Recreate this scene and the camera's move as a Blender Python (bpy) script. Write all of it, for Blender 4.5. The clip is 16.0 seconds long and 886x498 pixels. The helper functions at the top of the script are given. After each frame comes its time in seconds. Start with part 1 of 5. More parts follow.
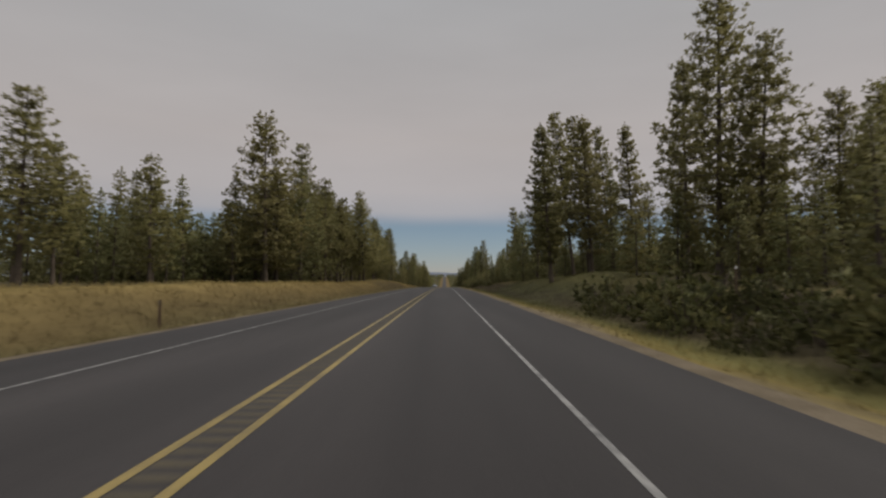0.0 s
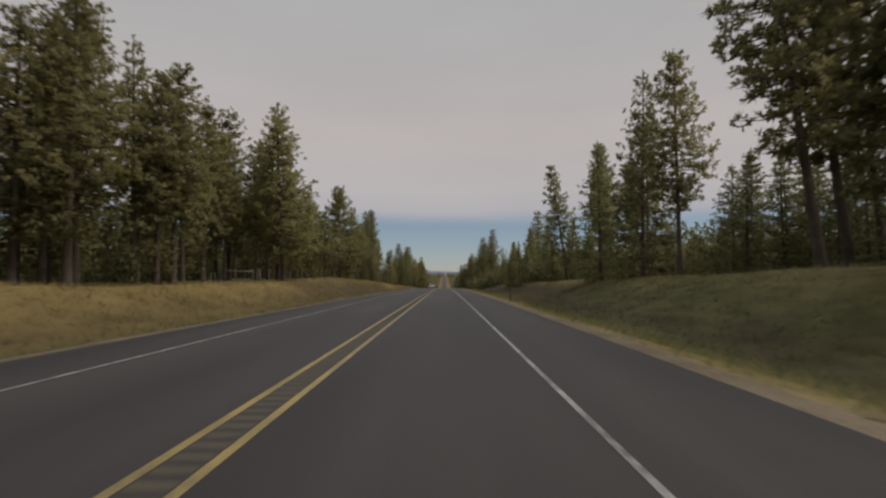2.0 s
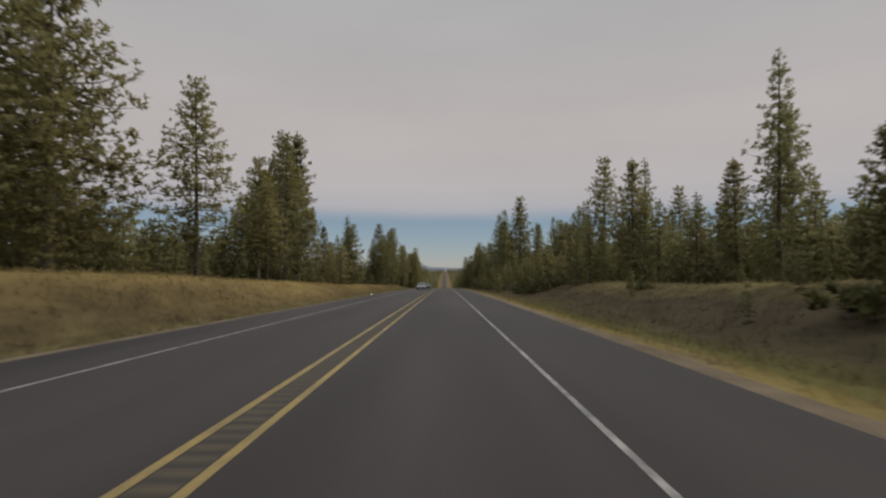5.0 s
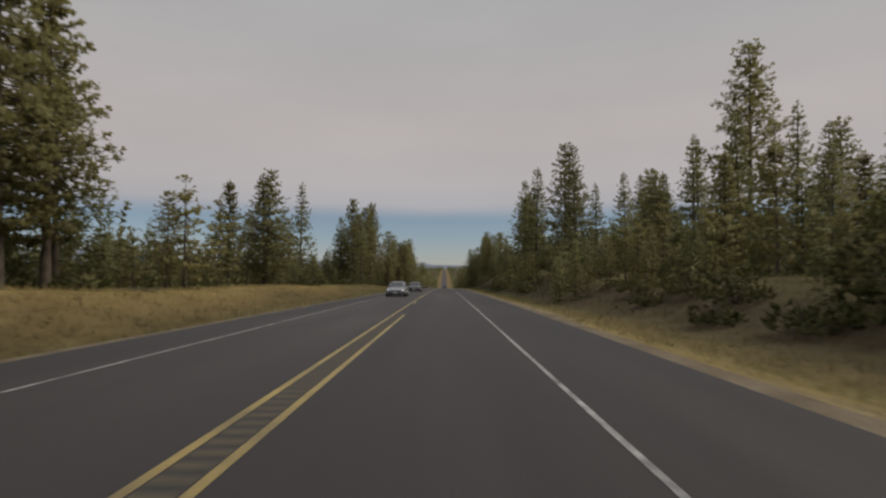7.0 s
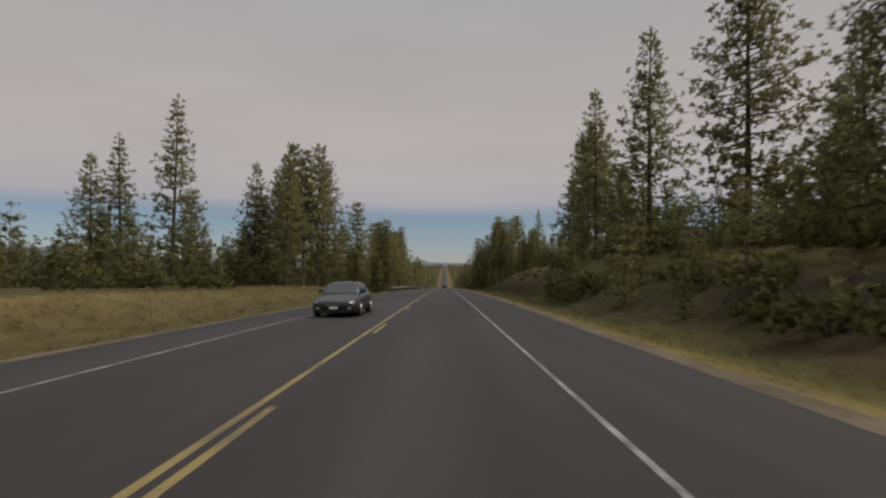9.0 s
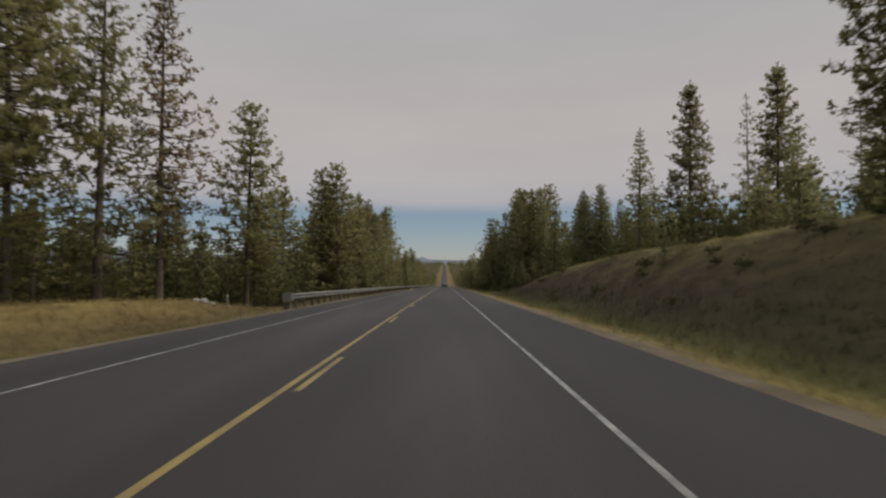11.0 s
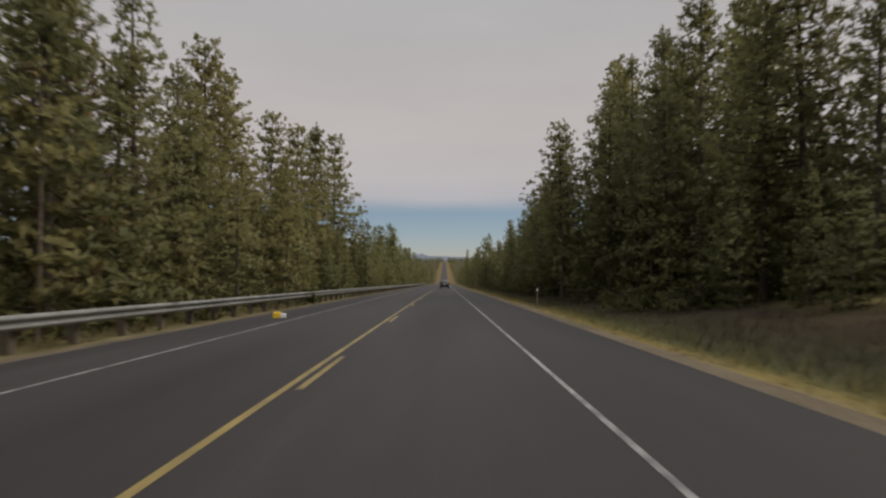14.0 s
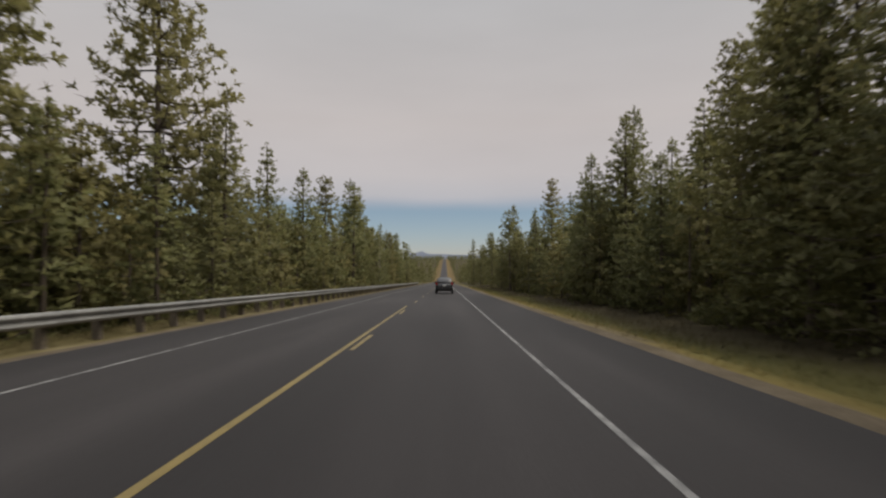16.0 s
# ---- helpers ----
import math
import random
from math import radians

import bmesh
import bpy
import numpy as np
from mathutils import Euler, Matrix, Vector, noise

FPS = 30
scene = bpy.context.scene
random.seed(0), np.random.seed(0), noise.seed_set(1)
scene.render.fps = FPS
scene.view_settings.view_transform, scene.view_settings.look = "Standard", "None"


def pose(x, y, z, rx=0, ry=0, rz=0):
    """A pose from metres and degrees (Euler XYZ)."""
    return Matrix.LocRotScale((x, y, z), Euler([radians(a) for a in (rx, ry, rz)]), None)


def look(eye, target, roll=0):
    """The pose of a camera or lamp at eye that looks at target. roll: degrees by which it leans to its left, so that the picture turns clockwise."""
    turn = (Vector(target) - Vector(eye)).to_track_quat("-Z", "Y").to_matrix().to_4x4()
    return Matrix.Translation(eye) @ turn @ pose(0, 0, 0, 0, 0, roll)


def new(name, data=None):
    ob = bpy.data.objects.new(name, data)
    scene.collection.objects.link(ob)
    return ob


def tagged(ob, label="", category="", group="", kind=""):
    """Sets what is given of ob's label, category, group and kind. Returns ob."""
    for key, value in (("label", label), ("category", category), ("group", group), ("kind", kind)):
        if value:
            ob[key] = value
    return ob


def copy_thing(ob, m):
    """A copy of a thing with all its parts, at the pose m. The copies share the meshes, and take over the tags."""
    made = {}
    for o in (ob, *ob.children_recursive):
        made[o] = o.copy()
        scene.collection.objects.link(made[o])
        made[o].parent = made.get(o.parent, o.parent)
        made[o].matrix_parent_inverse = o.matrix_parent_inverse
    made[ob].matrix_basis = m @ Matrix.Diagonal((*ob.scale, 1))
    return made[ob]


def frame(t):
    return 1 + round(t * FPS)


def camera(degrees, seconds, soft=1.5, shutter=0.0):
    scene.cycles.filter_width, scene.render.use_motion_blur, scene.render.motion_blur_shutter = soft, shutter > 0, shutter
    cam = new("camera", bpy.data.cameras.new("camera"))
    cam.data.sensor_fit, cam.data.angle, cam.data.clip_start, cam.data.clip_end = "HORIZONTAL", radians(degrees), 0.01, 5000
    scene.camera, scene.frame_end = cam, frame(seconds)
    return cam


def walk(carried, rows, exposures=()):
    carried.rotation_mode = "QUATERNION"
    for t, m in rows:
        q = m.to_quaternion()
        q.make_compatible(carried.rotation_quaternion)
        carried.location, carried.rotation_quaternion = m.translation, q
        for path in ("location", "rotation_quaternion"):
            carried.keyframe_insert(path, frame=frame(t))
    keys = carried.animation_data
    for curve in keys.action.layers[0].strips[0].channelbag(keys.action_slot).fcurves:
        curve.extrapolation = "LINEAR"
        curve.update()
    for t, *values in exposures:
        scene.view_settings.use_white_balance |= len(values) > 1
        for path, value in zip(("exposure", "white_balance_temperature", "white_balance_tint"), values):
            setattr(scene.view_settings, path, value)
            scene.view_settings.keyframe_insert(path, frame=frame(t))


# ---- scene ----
# One straight two-lane highway through dry pine woods; y runs along the road, x to its right.
SPEED = 27.2  # metres a second
EYE = 1.42

# The road's fall along its way: degrees by metres of road.
FALL_AT = (-200, 0, 14, 54, 95, 190, 223, 280, 299, 326, 340, 381, 408, 435, 1050, 1300, 2600, 2900, 5000)
FALL = (-0.72, -0.72, -0.72, -0.84, -1.02, -1.45, -1.57, -1.81, -1.93, -2.17, -2.2, -2.23, -2.35, -2.41,
        -2.41, 0.9, 0.9, 0.0, 0.0)
GRID = np.arange(-200, 5000, 1.0)
RISE = np.cumsum(np.tan(np.radians(np.interp(GRID, FALL_AT, FALL))))
RISE -= np.interp(0, GRID, RISE)


def level(y):
    """Height of the road's surface at y."""
    return float(np.interp(y, GRID, RISE))


def fall(y):
    return float(np.interp(y, FALL_AT, FALL))


cam = camera(78.6, 16.0, soft=2.3, shutter=0.2)
SWAY_AT, SWAY = (0, 2, 4, 7, 11.5, 16), (0.17, 0.11, 0.09, 0.01, -0.04, -0.04)
rows = []
for i in range(33):
    t = i * 0.5
    y = SPEED * t
    rows.append((t, pose(float(np.interp(t, SWAY_AT, SWAY)), y, level(y) + EYE, 93.3 + fall(y), 0, 0.2)))
# the clip's camera brightens its picture a little where the dark trees close in
EXPOSURES = ((0, 0.0), (0.5, 0.0), (1.0, 0.05), (1.5, 0.12), (4.0, 0.14), (7.0, 0.08), (8.0, 0.02), (11.0, 0.1), (13.0, 0.11),
             (13.5, 0.15), (14.0, 0.2), (14.5, 0.27), (15.0, 0.29), (16.0, 0.3))
walk(cam, rows, EXPOSURES)

# ---- sky and sun: a thin grey cloud deck with a clear strip over the horizon, soft sun from the right ----
SUN_UP, SUN_ROUND = 52.0, 92.0  # elevation; degrees clockwise from straight ahead
world = bpy.data.worlds.new("sky")
scene.world = world
world.use_nodes = True
wn, wl = world.node_tree.nodes, world.node_tree.links
wn.clear()


def wnode(kind, **values):
    n = wn.new(kind)
    for k, v in values.items():
        n.inputs[k].default_value = v
    return n


sky = wn.new("ShaderNodeTexSky")
sky.sky_type = "NISHITA"
sky.sun_disc = False
sky.sun_elevation, sky.sun_rotation = radians(SUN_UP), radians(SUN_ROUND)
sky.air_density, sky.dust_density, sky.ozone_density = 1.0, 0.0, 3.0
coord = wn.new("ShaderNodeTexCoord")
split = wn.new("ShaderNodeSeparateXYZ")
wl.new(coord.outputs["Generated"], split.inputs[0])
stretch = wn.new("ShaderNodeMapping")
stretch.inputs["Scale"].default_value = (1.0, 1.0, 4.0)
wl.new(coord.outputs["Generated"], stretch.inputs["Vector"])
streaks = wnode("ShaderNodeTexNoise", Scale=1.6, Detail=4.0, Roughness=0.55)
wl.new(stretch.outputs[0], streaks.inputs["Vector"])
# cloud edge: elevation shifted a little by the streaks
wob = wn.new("ShaderNodeMath")
wob.operation = "MULTIPLY_ADD"
wob.inputs[1].default_value = 0.03
wl.new(streaks.outputs["Fac"], wob.inputs[0])
wl.new(split.outputs["Z"], wob.inputs[2])
deck = wn.new("ShaderNodeMapRange")
deck.interpolation_type = "SMOOTHSTEP"
deck.inputs["From Min"].default_value, deck.inputs["From Max"].default_value = 0.098, 0.135
wl.new(wob.outputs[0], deck.inputs["Value"])
grey = wn.new("ShaderNodeMapRange")
grey.inputs["From Min"].default_value, grey.inputs["From Max"].default_value = 0.3, 0.7
grey.inputs["To Min"].default_value, grey.inputs["To Max"].default_value = 0.95, 1.05
wl.new(streaks.outputs["Fac"], grey.inputs["Value"])
cloud = wn.new("ShaderNodeMix")
cloud.data_type, cloud.blend_type = "RGBA", "MULTIPLY"
cloud.inputs["Factor"].default_value = 1.0
# bluish at the deck's lower edge, warmer above it, a little cooler higher up
tint = wn.new("ShaderNodeValToRGB")
while len(tint.color_ramp.elements) < 4:
    tint.color_ramp.elements.new(0.5)
for e, (at, c) in zip(tint.color_ramp.elements, ((0.1, (0.365, 0.366, 0.392)), (0.15, (0.42, 0.395, 0.398)), (0.24, (0.43, 0.397, 0.39)),
                                                  (0.5, (0.372, 0.375, 0.385)))):
    e.position, e.color = at, (*c, 1)
wl.new(split.outputs["Z"], tint.inputs[0])
wl.new(tint.outputs[0], cloud.inputs["A"])
# an overcast deck grows brighter towards the zenith
zenith = wn.new("ShaderNodeMapRange")
zenith.interpolation_type = "SMOOTHSTEP"
zenith.inputs["From Min"].default_value, zenith.inputs["From Max"].default_value = 0.45, 1.0
zenith.inputs["To Min"].default_value, zenith.inputs["To Max"].default_value = 1.0, 3.2
wl.new(split.outputs["Z"], zenith.inputs["Value"])
deep = wn.new("ShaderNodeMath")
deep.operation = "MULTIPLY"
wl.new(grey.outputs[0], deep.inputs[0])
wl.new(zenith.outputs[0], deep.inputs[1])
wl.new(deep.outputs[0], cloud.inputs["B"])
clear = wn.new("ShaderNodeMix")
clear.data_type, clear.blend_type = "RGBA", "MULTIPLY"
clear.inputs["Factor"].default_value = 1.0
low = wn.new("ShaderNodeMapRange")
low.inputs["From Min"].default_value, low.inputs["From Max"].default_value = 0.0, 0.09
wl.new(split.outputs["Z"], low.inputs["Value"])
air = wn.new("ShaderNodeMix")
air.data_type = "RGBA"
air.inputs["A"].default_value, air.inputs["B"].default_value = (0.046, 0.05, 0.066, 1), (0.053, 0.052, 0.056, 1)
wl.new(low.outputs[0], air.inputs["Factor"])
wl.new(air.outputs[2], clear.inputs["B"])
wl.new(sky.outputs[0], clear.inputs["A"])
both = wn.new("ShaderNodeMix")
both.data_type = "RGBA"
wl.new(deck.outputs[0], both.inputs["Factor"])
wl.new(clear.outputs[2], both.inputs["A"])
wl.new(cloud.outputs[2], both.inputs["B"])
back = wn.new("ShaderNodeBackground")
back.inputs["Strength"].default_value = 1.0
wl.new(both.outputs[2], back.inputs["Color"])
wl.new(back.outputs[0], wn.new("ShaderNodeOutputWorld").inputs[0])

lamp = bpy.data.lights.new("sun", "SUN")
lamp.energy, lamp.angle, lamp.color = 2.5, radians(55), (1.0, 0.92, 0.79)
sun = new("sun", lamp)
aim = Vector((math.sin(radians(SUN_ROUND)) * math.cos(radians(SUN_UP)),
              math.cos(radians(SUN_ROUND)) * math.cos(radians(SUN_UP)), math.sin(radians(SUN_UP))))
sun.matrix_basis = look(aim * 60, (0, 0, 0))


# ---- materials ----
def material(name, colours, rough=0.8, scale=1.0, fine=12.0, bump=0.2, metal=0.0, vary=0.0, island=0.0, coat=0.0,
             through_light=0.0, stretch_y=1.0, patch=0.5, gloss=0.5, brown=None):
    """A surface of two colours or more mixed by a broad and a fine noise; vary: by object; island: by loose piece."""
    m = bpy.data.materials.new(name)
    m.use_nodes = True
    n, l = m.node_tree.nodes, m.node_tree.links
    shader = n["Principled BSDF"]
    shader.inputs["Roughness"].default_value = rough
    shader.inputs["Metallic"].default_value = metal
    shader.inputs["Specular IOR Level"].default_value = gloss
    shader.inputs["Coat Weight"].default_value = coat
    place = n.new("ShaderNodeNewGeometry")
    turn = n.new("ShaderNodeMapping")
    turn.inputs["Scale"].default_value = (1, stretch_y, 1)
    l.new(place.outputs["Position"], turn.inputs["Vector"])
    broad = n.new("ShaderNodeTexNoise")
    broad.inputs["Scale"].default_value, broad.inputs["Detail"].default_value = scale, 5
    grain = n.new("ShaderNodeTexNoise")
    grain.inputs["Scale"].default_value, grain.inputs["Detail"].default_value = fine, 3
    l.new(turn.outputs[0], broad.inputs["Vector"])
    l.new(place.outputs["Position"], grain.inputs["Vector"])
    add = n.new("ShaderNodeMath")
    add.operation = "MULTIPLY_ADD"
    add.inputs[1].default_value = patch
    l.new(broad.outputs["Fac"], add.inputs[0])
    half = n.new("ShaderNodeMath")
    half.operation = "MULTIPLY"
    half.inputs[1].default_value = 1 - patch
    l.new(grain.outputs["Fac"], half.inputs[0])
    l.new(half.outputs[0], add.inputs[2])
    ramp = n.new("ShaderNodeValToRGB")
    steps = len(colours)
    while len(ramp.color_ramp.elements) < steps:
        ramp.color_ramp.elements.new(0.5)
    for k, c in enumerate(colours):
        e = ramp.color_ramp.elements[k]
        e.position = 0.32 + 0.36 * k / max(1, steps - 1)
        e.color = (*c, 1)
    l.new(add.outputs[0], ramp.inputs[0])
    out = ramp.outputs[0]
    if brown:
        # some trees are browner than others
        far_off = n.new("ShaderNodeMath")
        far_off.operation = "MULTIPLY"
        far_off.inputs[1].default_value = 7.3
        l.new(n.new("ShaderNodeObjectInfo").outputs["Random"], far_off.inputs[0])
        rest = n.new("ShaderNodeMath")
        rest.operation = "FRACT"
        l.new(far_off.outputs[0], rest.inputs[0])
        share = n.new("ShaderNodeMapRange")
        share.inputs["From Min"].default_value, share.inputs["To Max"].default_value = 0.3, 0.27
        l.new(rest.outputs[0], share.inputs["Value"])
        dull = n.new("ShaderNodeMix")
        dull.data_type = "RGBA"
        dull.inputs["B"].default_value = (*brown, 1)
        l.new(share.outputs[0], dull.inputs["Factor"])
        l.new(out, dull.inputs["A"])
        out = dull.outputs[2]
    for amount, source in ((vary, "object"), (island, "island")):
        if amount:
            if source == "object":
                value = n.new("ShaderNodeObjectInfo").outputs["Random"]
            else:
                value = place.outputs["Random Per Island"]
            span = n.new("ShaderNodeMapRange")
            span.inputs["To Min"].default_value, span.inputs["To Max"].default_value = 1 - amount, 1 + amount
            l.new(value, span.inputs["Value"])
            shade = n.new("ShaderNodeMix")
            shade.data_type, shade.blend_type = "RGBA", "MULTIPLY"
            shade.inputs["Factor"].default_value = 1
            l.new(out, shade.inputs["A"])
            l.new(span.outputs[0], shade.inputs["B"])
            out = shade.outputs[2]
    l.new(out, shader.inputs["Base Color"])
    if bump:
        b = n.new("ShaderNodeBump")
        b.inputs["Strength"].default_value, b.inputs["Distance"].default_value = bump, 0.02
        l.new(grain.outputs["Fac"], b.inputs["Height"])
        l.new(b.outputs[0], shader.inputs["Normal"])
    if through_light:
        leafy = n.new("ShaderNodeBsdfTranslucent")
        l.new(out, leafy.inputs["Color"])
        blend = n.new("ShaderNodeMixShader")
        blend.inputs[0].default_value = through_light
        l.new(shader.outputs[0], blend.inputs[1])
        l.new(leafy.outputs[0], blend.inputs[2])
        l.new(blend.outputs[0], n["Material Output"].inputs["Surface"])
    return m


ASPHALT = material("asphalt", [(0.0115, 0.0098, 0.0100), (0.0165, 0.0142, 0.0144), (0.0225, 0.0196, 0.0197), (0.0345, 0.0302, 0.0303)], 0.78, 0.5, 30, 0.25, stretch_y=0.07, patch=0.72)


def wear_tracks(m):
    """Paler wheel paths and a darker strip between them, along each lane."""
    n, l = m.node_tree.nodes, m.node_tree.links
    shader = n["Principled BSDF"]
    before = shader.inputs["Base Color"].links[0].from_socket
    xyz = n.new("ShaderNodeSeparateXYZ")
    l.new(n.new("ShaderNodeNewGeometry").outputs["Position"], xyz.inputs[0])
    across = n.new("ShaderNodeMapRange")
    across.inputs["From Min"].default_value, across.inputs["From Max"].default_value = -7.6, 4.0
    l.new(xyz.outputs["X"], across.inputs["Value"])
    ramp = n.new("ShaderNodeValToRGB")
    ramp.color_ramp.interpolation = "B_SPLINE"
    stops = ((-7.6, 0.86), (-5.9, 0.88), (-4.7, 1.12), (-3.8, 0.92), (-3.0, 1.1), (-2.0, 0.85), (-1.0, 1.12), (-0.2, 0.9), (0.7, 1.1), (1.6, 0.88), (4.0, 0.82))
    while len(ramp.color_ramp.elements) < len(stops):
        ramp.color_ramp.elements.new(0.5)
    for e, (x, v) in zip(ramp.color_ramp.elements, stops):
        e.position, e.color = (x + 7.6) / 11.6, (v, v, v, 1)
    l.new(across.outputs[0], ramp.inputs[0])
    mul = n.new("ShaderNodeMix")
    mul.data_type, mul.blend_type = "RGBA", "MULTIPLY"
    mul.inputs["Factor"].default_value = 1
    l.new(before, mul.inputs["A"])
    l.new(ramp.outputs[0], mul.inputs["B"])
    l.new(mul.outputs[2], shader.inputs["Base Color"])


wear_tracks(ASPHALT)
ASPHALT.node_tree.nodes["Principled BSDF"].inputs["Specular IOR Level"].default_value = 0.3
GRAVEL = material("gravel", [(0.0574, 0.0451, 0.0319), (0.0943, 0.0763, 0.0529), (0.1394, 0.1132, 0.0823)], 0.95, 0.8, 18, 0.6, gloss=0.08)
WHITE_PAINT = material("worn_white_paint", [(0.0315, 0.0306, 0.0306), (0.0720, 0.0711, 0.0702), (0.1980, 0.1953, 0.1890), (0.2430, 0.2394, 0.2295)], 0.6, 1.6, 9, 0.1, patch=0.4)
YELLOW_PAINT = material("worn_yellow_paint", [(0.05, 0.039, 0.022), (0.155, 0.113, 0.032), (0.23, 0.168, 0.046)], 0.6, 0.9, 20, 0.1)
GROOVE = material("milled_groove", [(0.026, 0.022, 0.015), (0.058, 0.045, 0.022)], 0.9, 2, 30, 0.3)
MEADOW = material("dry_meadow", [(0.0538, 0.0388, 0.0185), (0.0851, 0.0615, 0.0271), (0.1210, 0.0862, 0.0382), (0.1736, 0.1229, 0.0566)], 0.95, 0.4, 9.0, 0.5, patch=0.75, stretch_y=0.18, gloss=0.08)
FOREST_FLOOR = material("forest_floor", [(0.024, 0.023, 0.011), (0.048, 0.04, 0.02), (0.075, 0.058, 0.029)], 0.95, 0.3, 4.0, 0.6, gloss=0.08)
NEEDLES = material("pine_needles", [(0.1204, 0.1148, 0.0427), (0.1692, 0.1582, 0.0603), (0.2169, 0.1958, 0.0788)], 0.6, 0.5, 2.5, 0, vary=0.2, island=0.1, through_light=0.5, gloss=0.2, brown=(0.18, 0.135, 0.064))
FIR_NEEDLES = material("fir_needles", [(0.1002, 0.1047, 0.0430), (0.1447, 0.1466, 0.0606), (0.1903, 0.1805, 0.0762)], 0.6, 0.5, 2.5, 0, vary=0.2, island=0.1, through_light=0.5, gloss=0.2, brown=(0.165, 0.128, 0.06))
BROWN_NEEDLES = material("rusty_needles", [(0.095, 0.08, 0.034), (0.15, 0.108, 0.046), (0.2, 0.135, 0.06)], 0.7, 0.6, 2.5, 0, island=0.25, through_light=0.28, gloss=0.2)
LEAVES = material("shrub_leaves", [(0.058, 0.062, 0.022), (0.092, 0.092, 0.034), (0.145, 0.126, 0.046)], 0.65, 0.4, 2.0, 0, vary=0.25, island=0.25, through_light=0.3, gloss=0.2)
BARK = material("pine_bark", [(0.042, 0.034, 0.027), (0.08, 0.064, 0.05), (0.128, 0.104, 0.082)], 0.95, 1.5, 14, 0.8, vary=0.2, gloss=0.08)
PALE_BARK = material("bleached_bark", [(0.16, 0.14, 0.12), (0.27, 0.245, 0.22), (0.36, 0.33, 0.3)], 0.95, 1.5, 14, 0.6, gloss=0.08)


def sward(name, stops, *olive):
    """Grass whose colour changes in uneven bands across the verge, by x in metres, with streaks along the road.
    olive: further sets of bands, each of which takes over between two stretches of y."""
    m = bpy.data.materials.new(name)
    m.use_nodes = True
    n, l = m.node_tree.nodes, m.node_tree.links
    shader = n["Principled BSDF"]
    shader.inputs["Roughness"].default_value, shader.inputs["Specular IOR Level"].default_value = 0.95, 0.06
    place = n.new("ShaderNodeNewGeometry")
    xyz = n.new("ShaderNodeSeparateXYZ")
    l.new(place.outputs["Position"], xyz.inputs[0])

    def noise_of(scale, detail, squeeze):
        turn = n.new("ShaderNodeMapping")
        turn.inputs["Scale"].default_value = (1, squeeze, 1)
        l.new(place.outputs["Position"], turn.inputs["Vector"])
        t = n.new("ShaderNodeTexNoise")
        t.inputs["Scale"].default_value, t.inputs["Detail"].default_value = scale, detail
        l.new(turn.outputs[0], t.inputs["Vector"])
        return t.outputs["Fac"]

    def math_of(kind, a, b):
        q = n.new("ShaderNodeMath")
        q.operation = kind
        for i, v in enumerate((a, b)):
            if isinstance(v, float):
                q.inputs[i].default_value = v
            else:
                l.new(v, q.inputs[i])
        return q.outputs[0]

    drift, tuft, fine = noise_of(0.22, 3, 0.3), noise_of(1.1, 5, 0.4), noise_of(14.0, 3, 1.0)
    # the bands wander by a metre or two
    wander = math_of("ADD", xyz.outputs["X"], math_of("MULTIPLY", math_of("SUBTRACT", drift, 0.5), 5.0))
    wander = math_of("ADD", wander, math_of("MULTIPLY", math_of("SUBTRACT", tuft, 0.5), 2.2))

    def bands(rows):
        lo, hi = rows[0][0], rows[-1][0]
        span = n.new("ShaderNodeMapRange")
        span.inputs["From Min"].default_value, span.inputs["From Max"].default_value = lo, hi
        l.new(wander, span.inputs["Value"])
        ramp = n.new("ShaderNodeValToRGB")
        while len(ramp.color_ramp.elements) < len(rows):
            ramp.color_ramp.elements.new(0.5)
        for e, (x, c) in zip(ramp.color_ramp.elements, rows):
            e.position, e.color = (x - lo) / (hi - lo), (*c, 1)
        l.new(span.outputs[0], ramp.inputs[0])
        return ramp.outputs[0]

    out = bands(stops)
    for rows, (a, b), (c, d) in olive:
        near, past = n.new("ShaderNodeMapRange"), n.new("ShaderNodeMapRange")
        near.inputs["From Min"].default_value, near.inputs["From Max"].default_value = a, b
        past.inputs["From Min"].default_value, past.inputs["From Max"].default_value = d, c
        along = math_of("ADD", xyz.outputs["Y"], math_of("MULTIPLY", math_of("SUBTRACT", tuft, 0.5), 20.0))
        l.new(along, near.inputs["Value"])
        l.new(along, past.inputs["Value"])
        both_of = n.new("ShaderNodeMix")
        both_of.data_type = "RGBA"
        l.new(math_of("MULTIPLY", near.outputs[0], past.outputs[0]), both_of.inputs["Factor"])
        l.new(out, both_of.inputs["A"])
        l.new(bands(rows), both_of.inputs["B"])
        out = both_of.outputs[2]
    # clumps and single stalks
    value = math_of("ADD", math_of("MULTIPLY", tuft, 1.4), math_of("MULTIPLY", fine, 0.5))
    value = math_of("ADD", value, 0.05)
    shade = n.new("ShaderNodeMix")
    shade.data_type, shade.blend_type = "RGBA", "MULTIPLY"
    shade.inputs["Factor"].default_value = 1.0
    l.new(out, shade.inputs["A"])
    l.new(value, shade.inputs["B"])
    l.new(shade.outputs[2], shader.inputs["Base Color"])
    b = n.new("ShaderNodeBump")
    b.inputs["Strength"].default_value, b.inputs["Distance"].default_value = 0.35, 0.02
    l.new(fine, b.inputs["Height"])
    l.new(b.outputs[0], shader.inputs["Normal"])
    return m


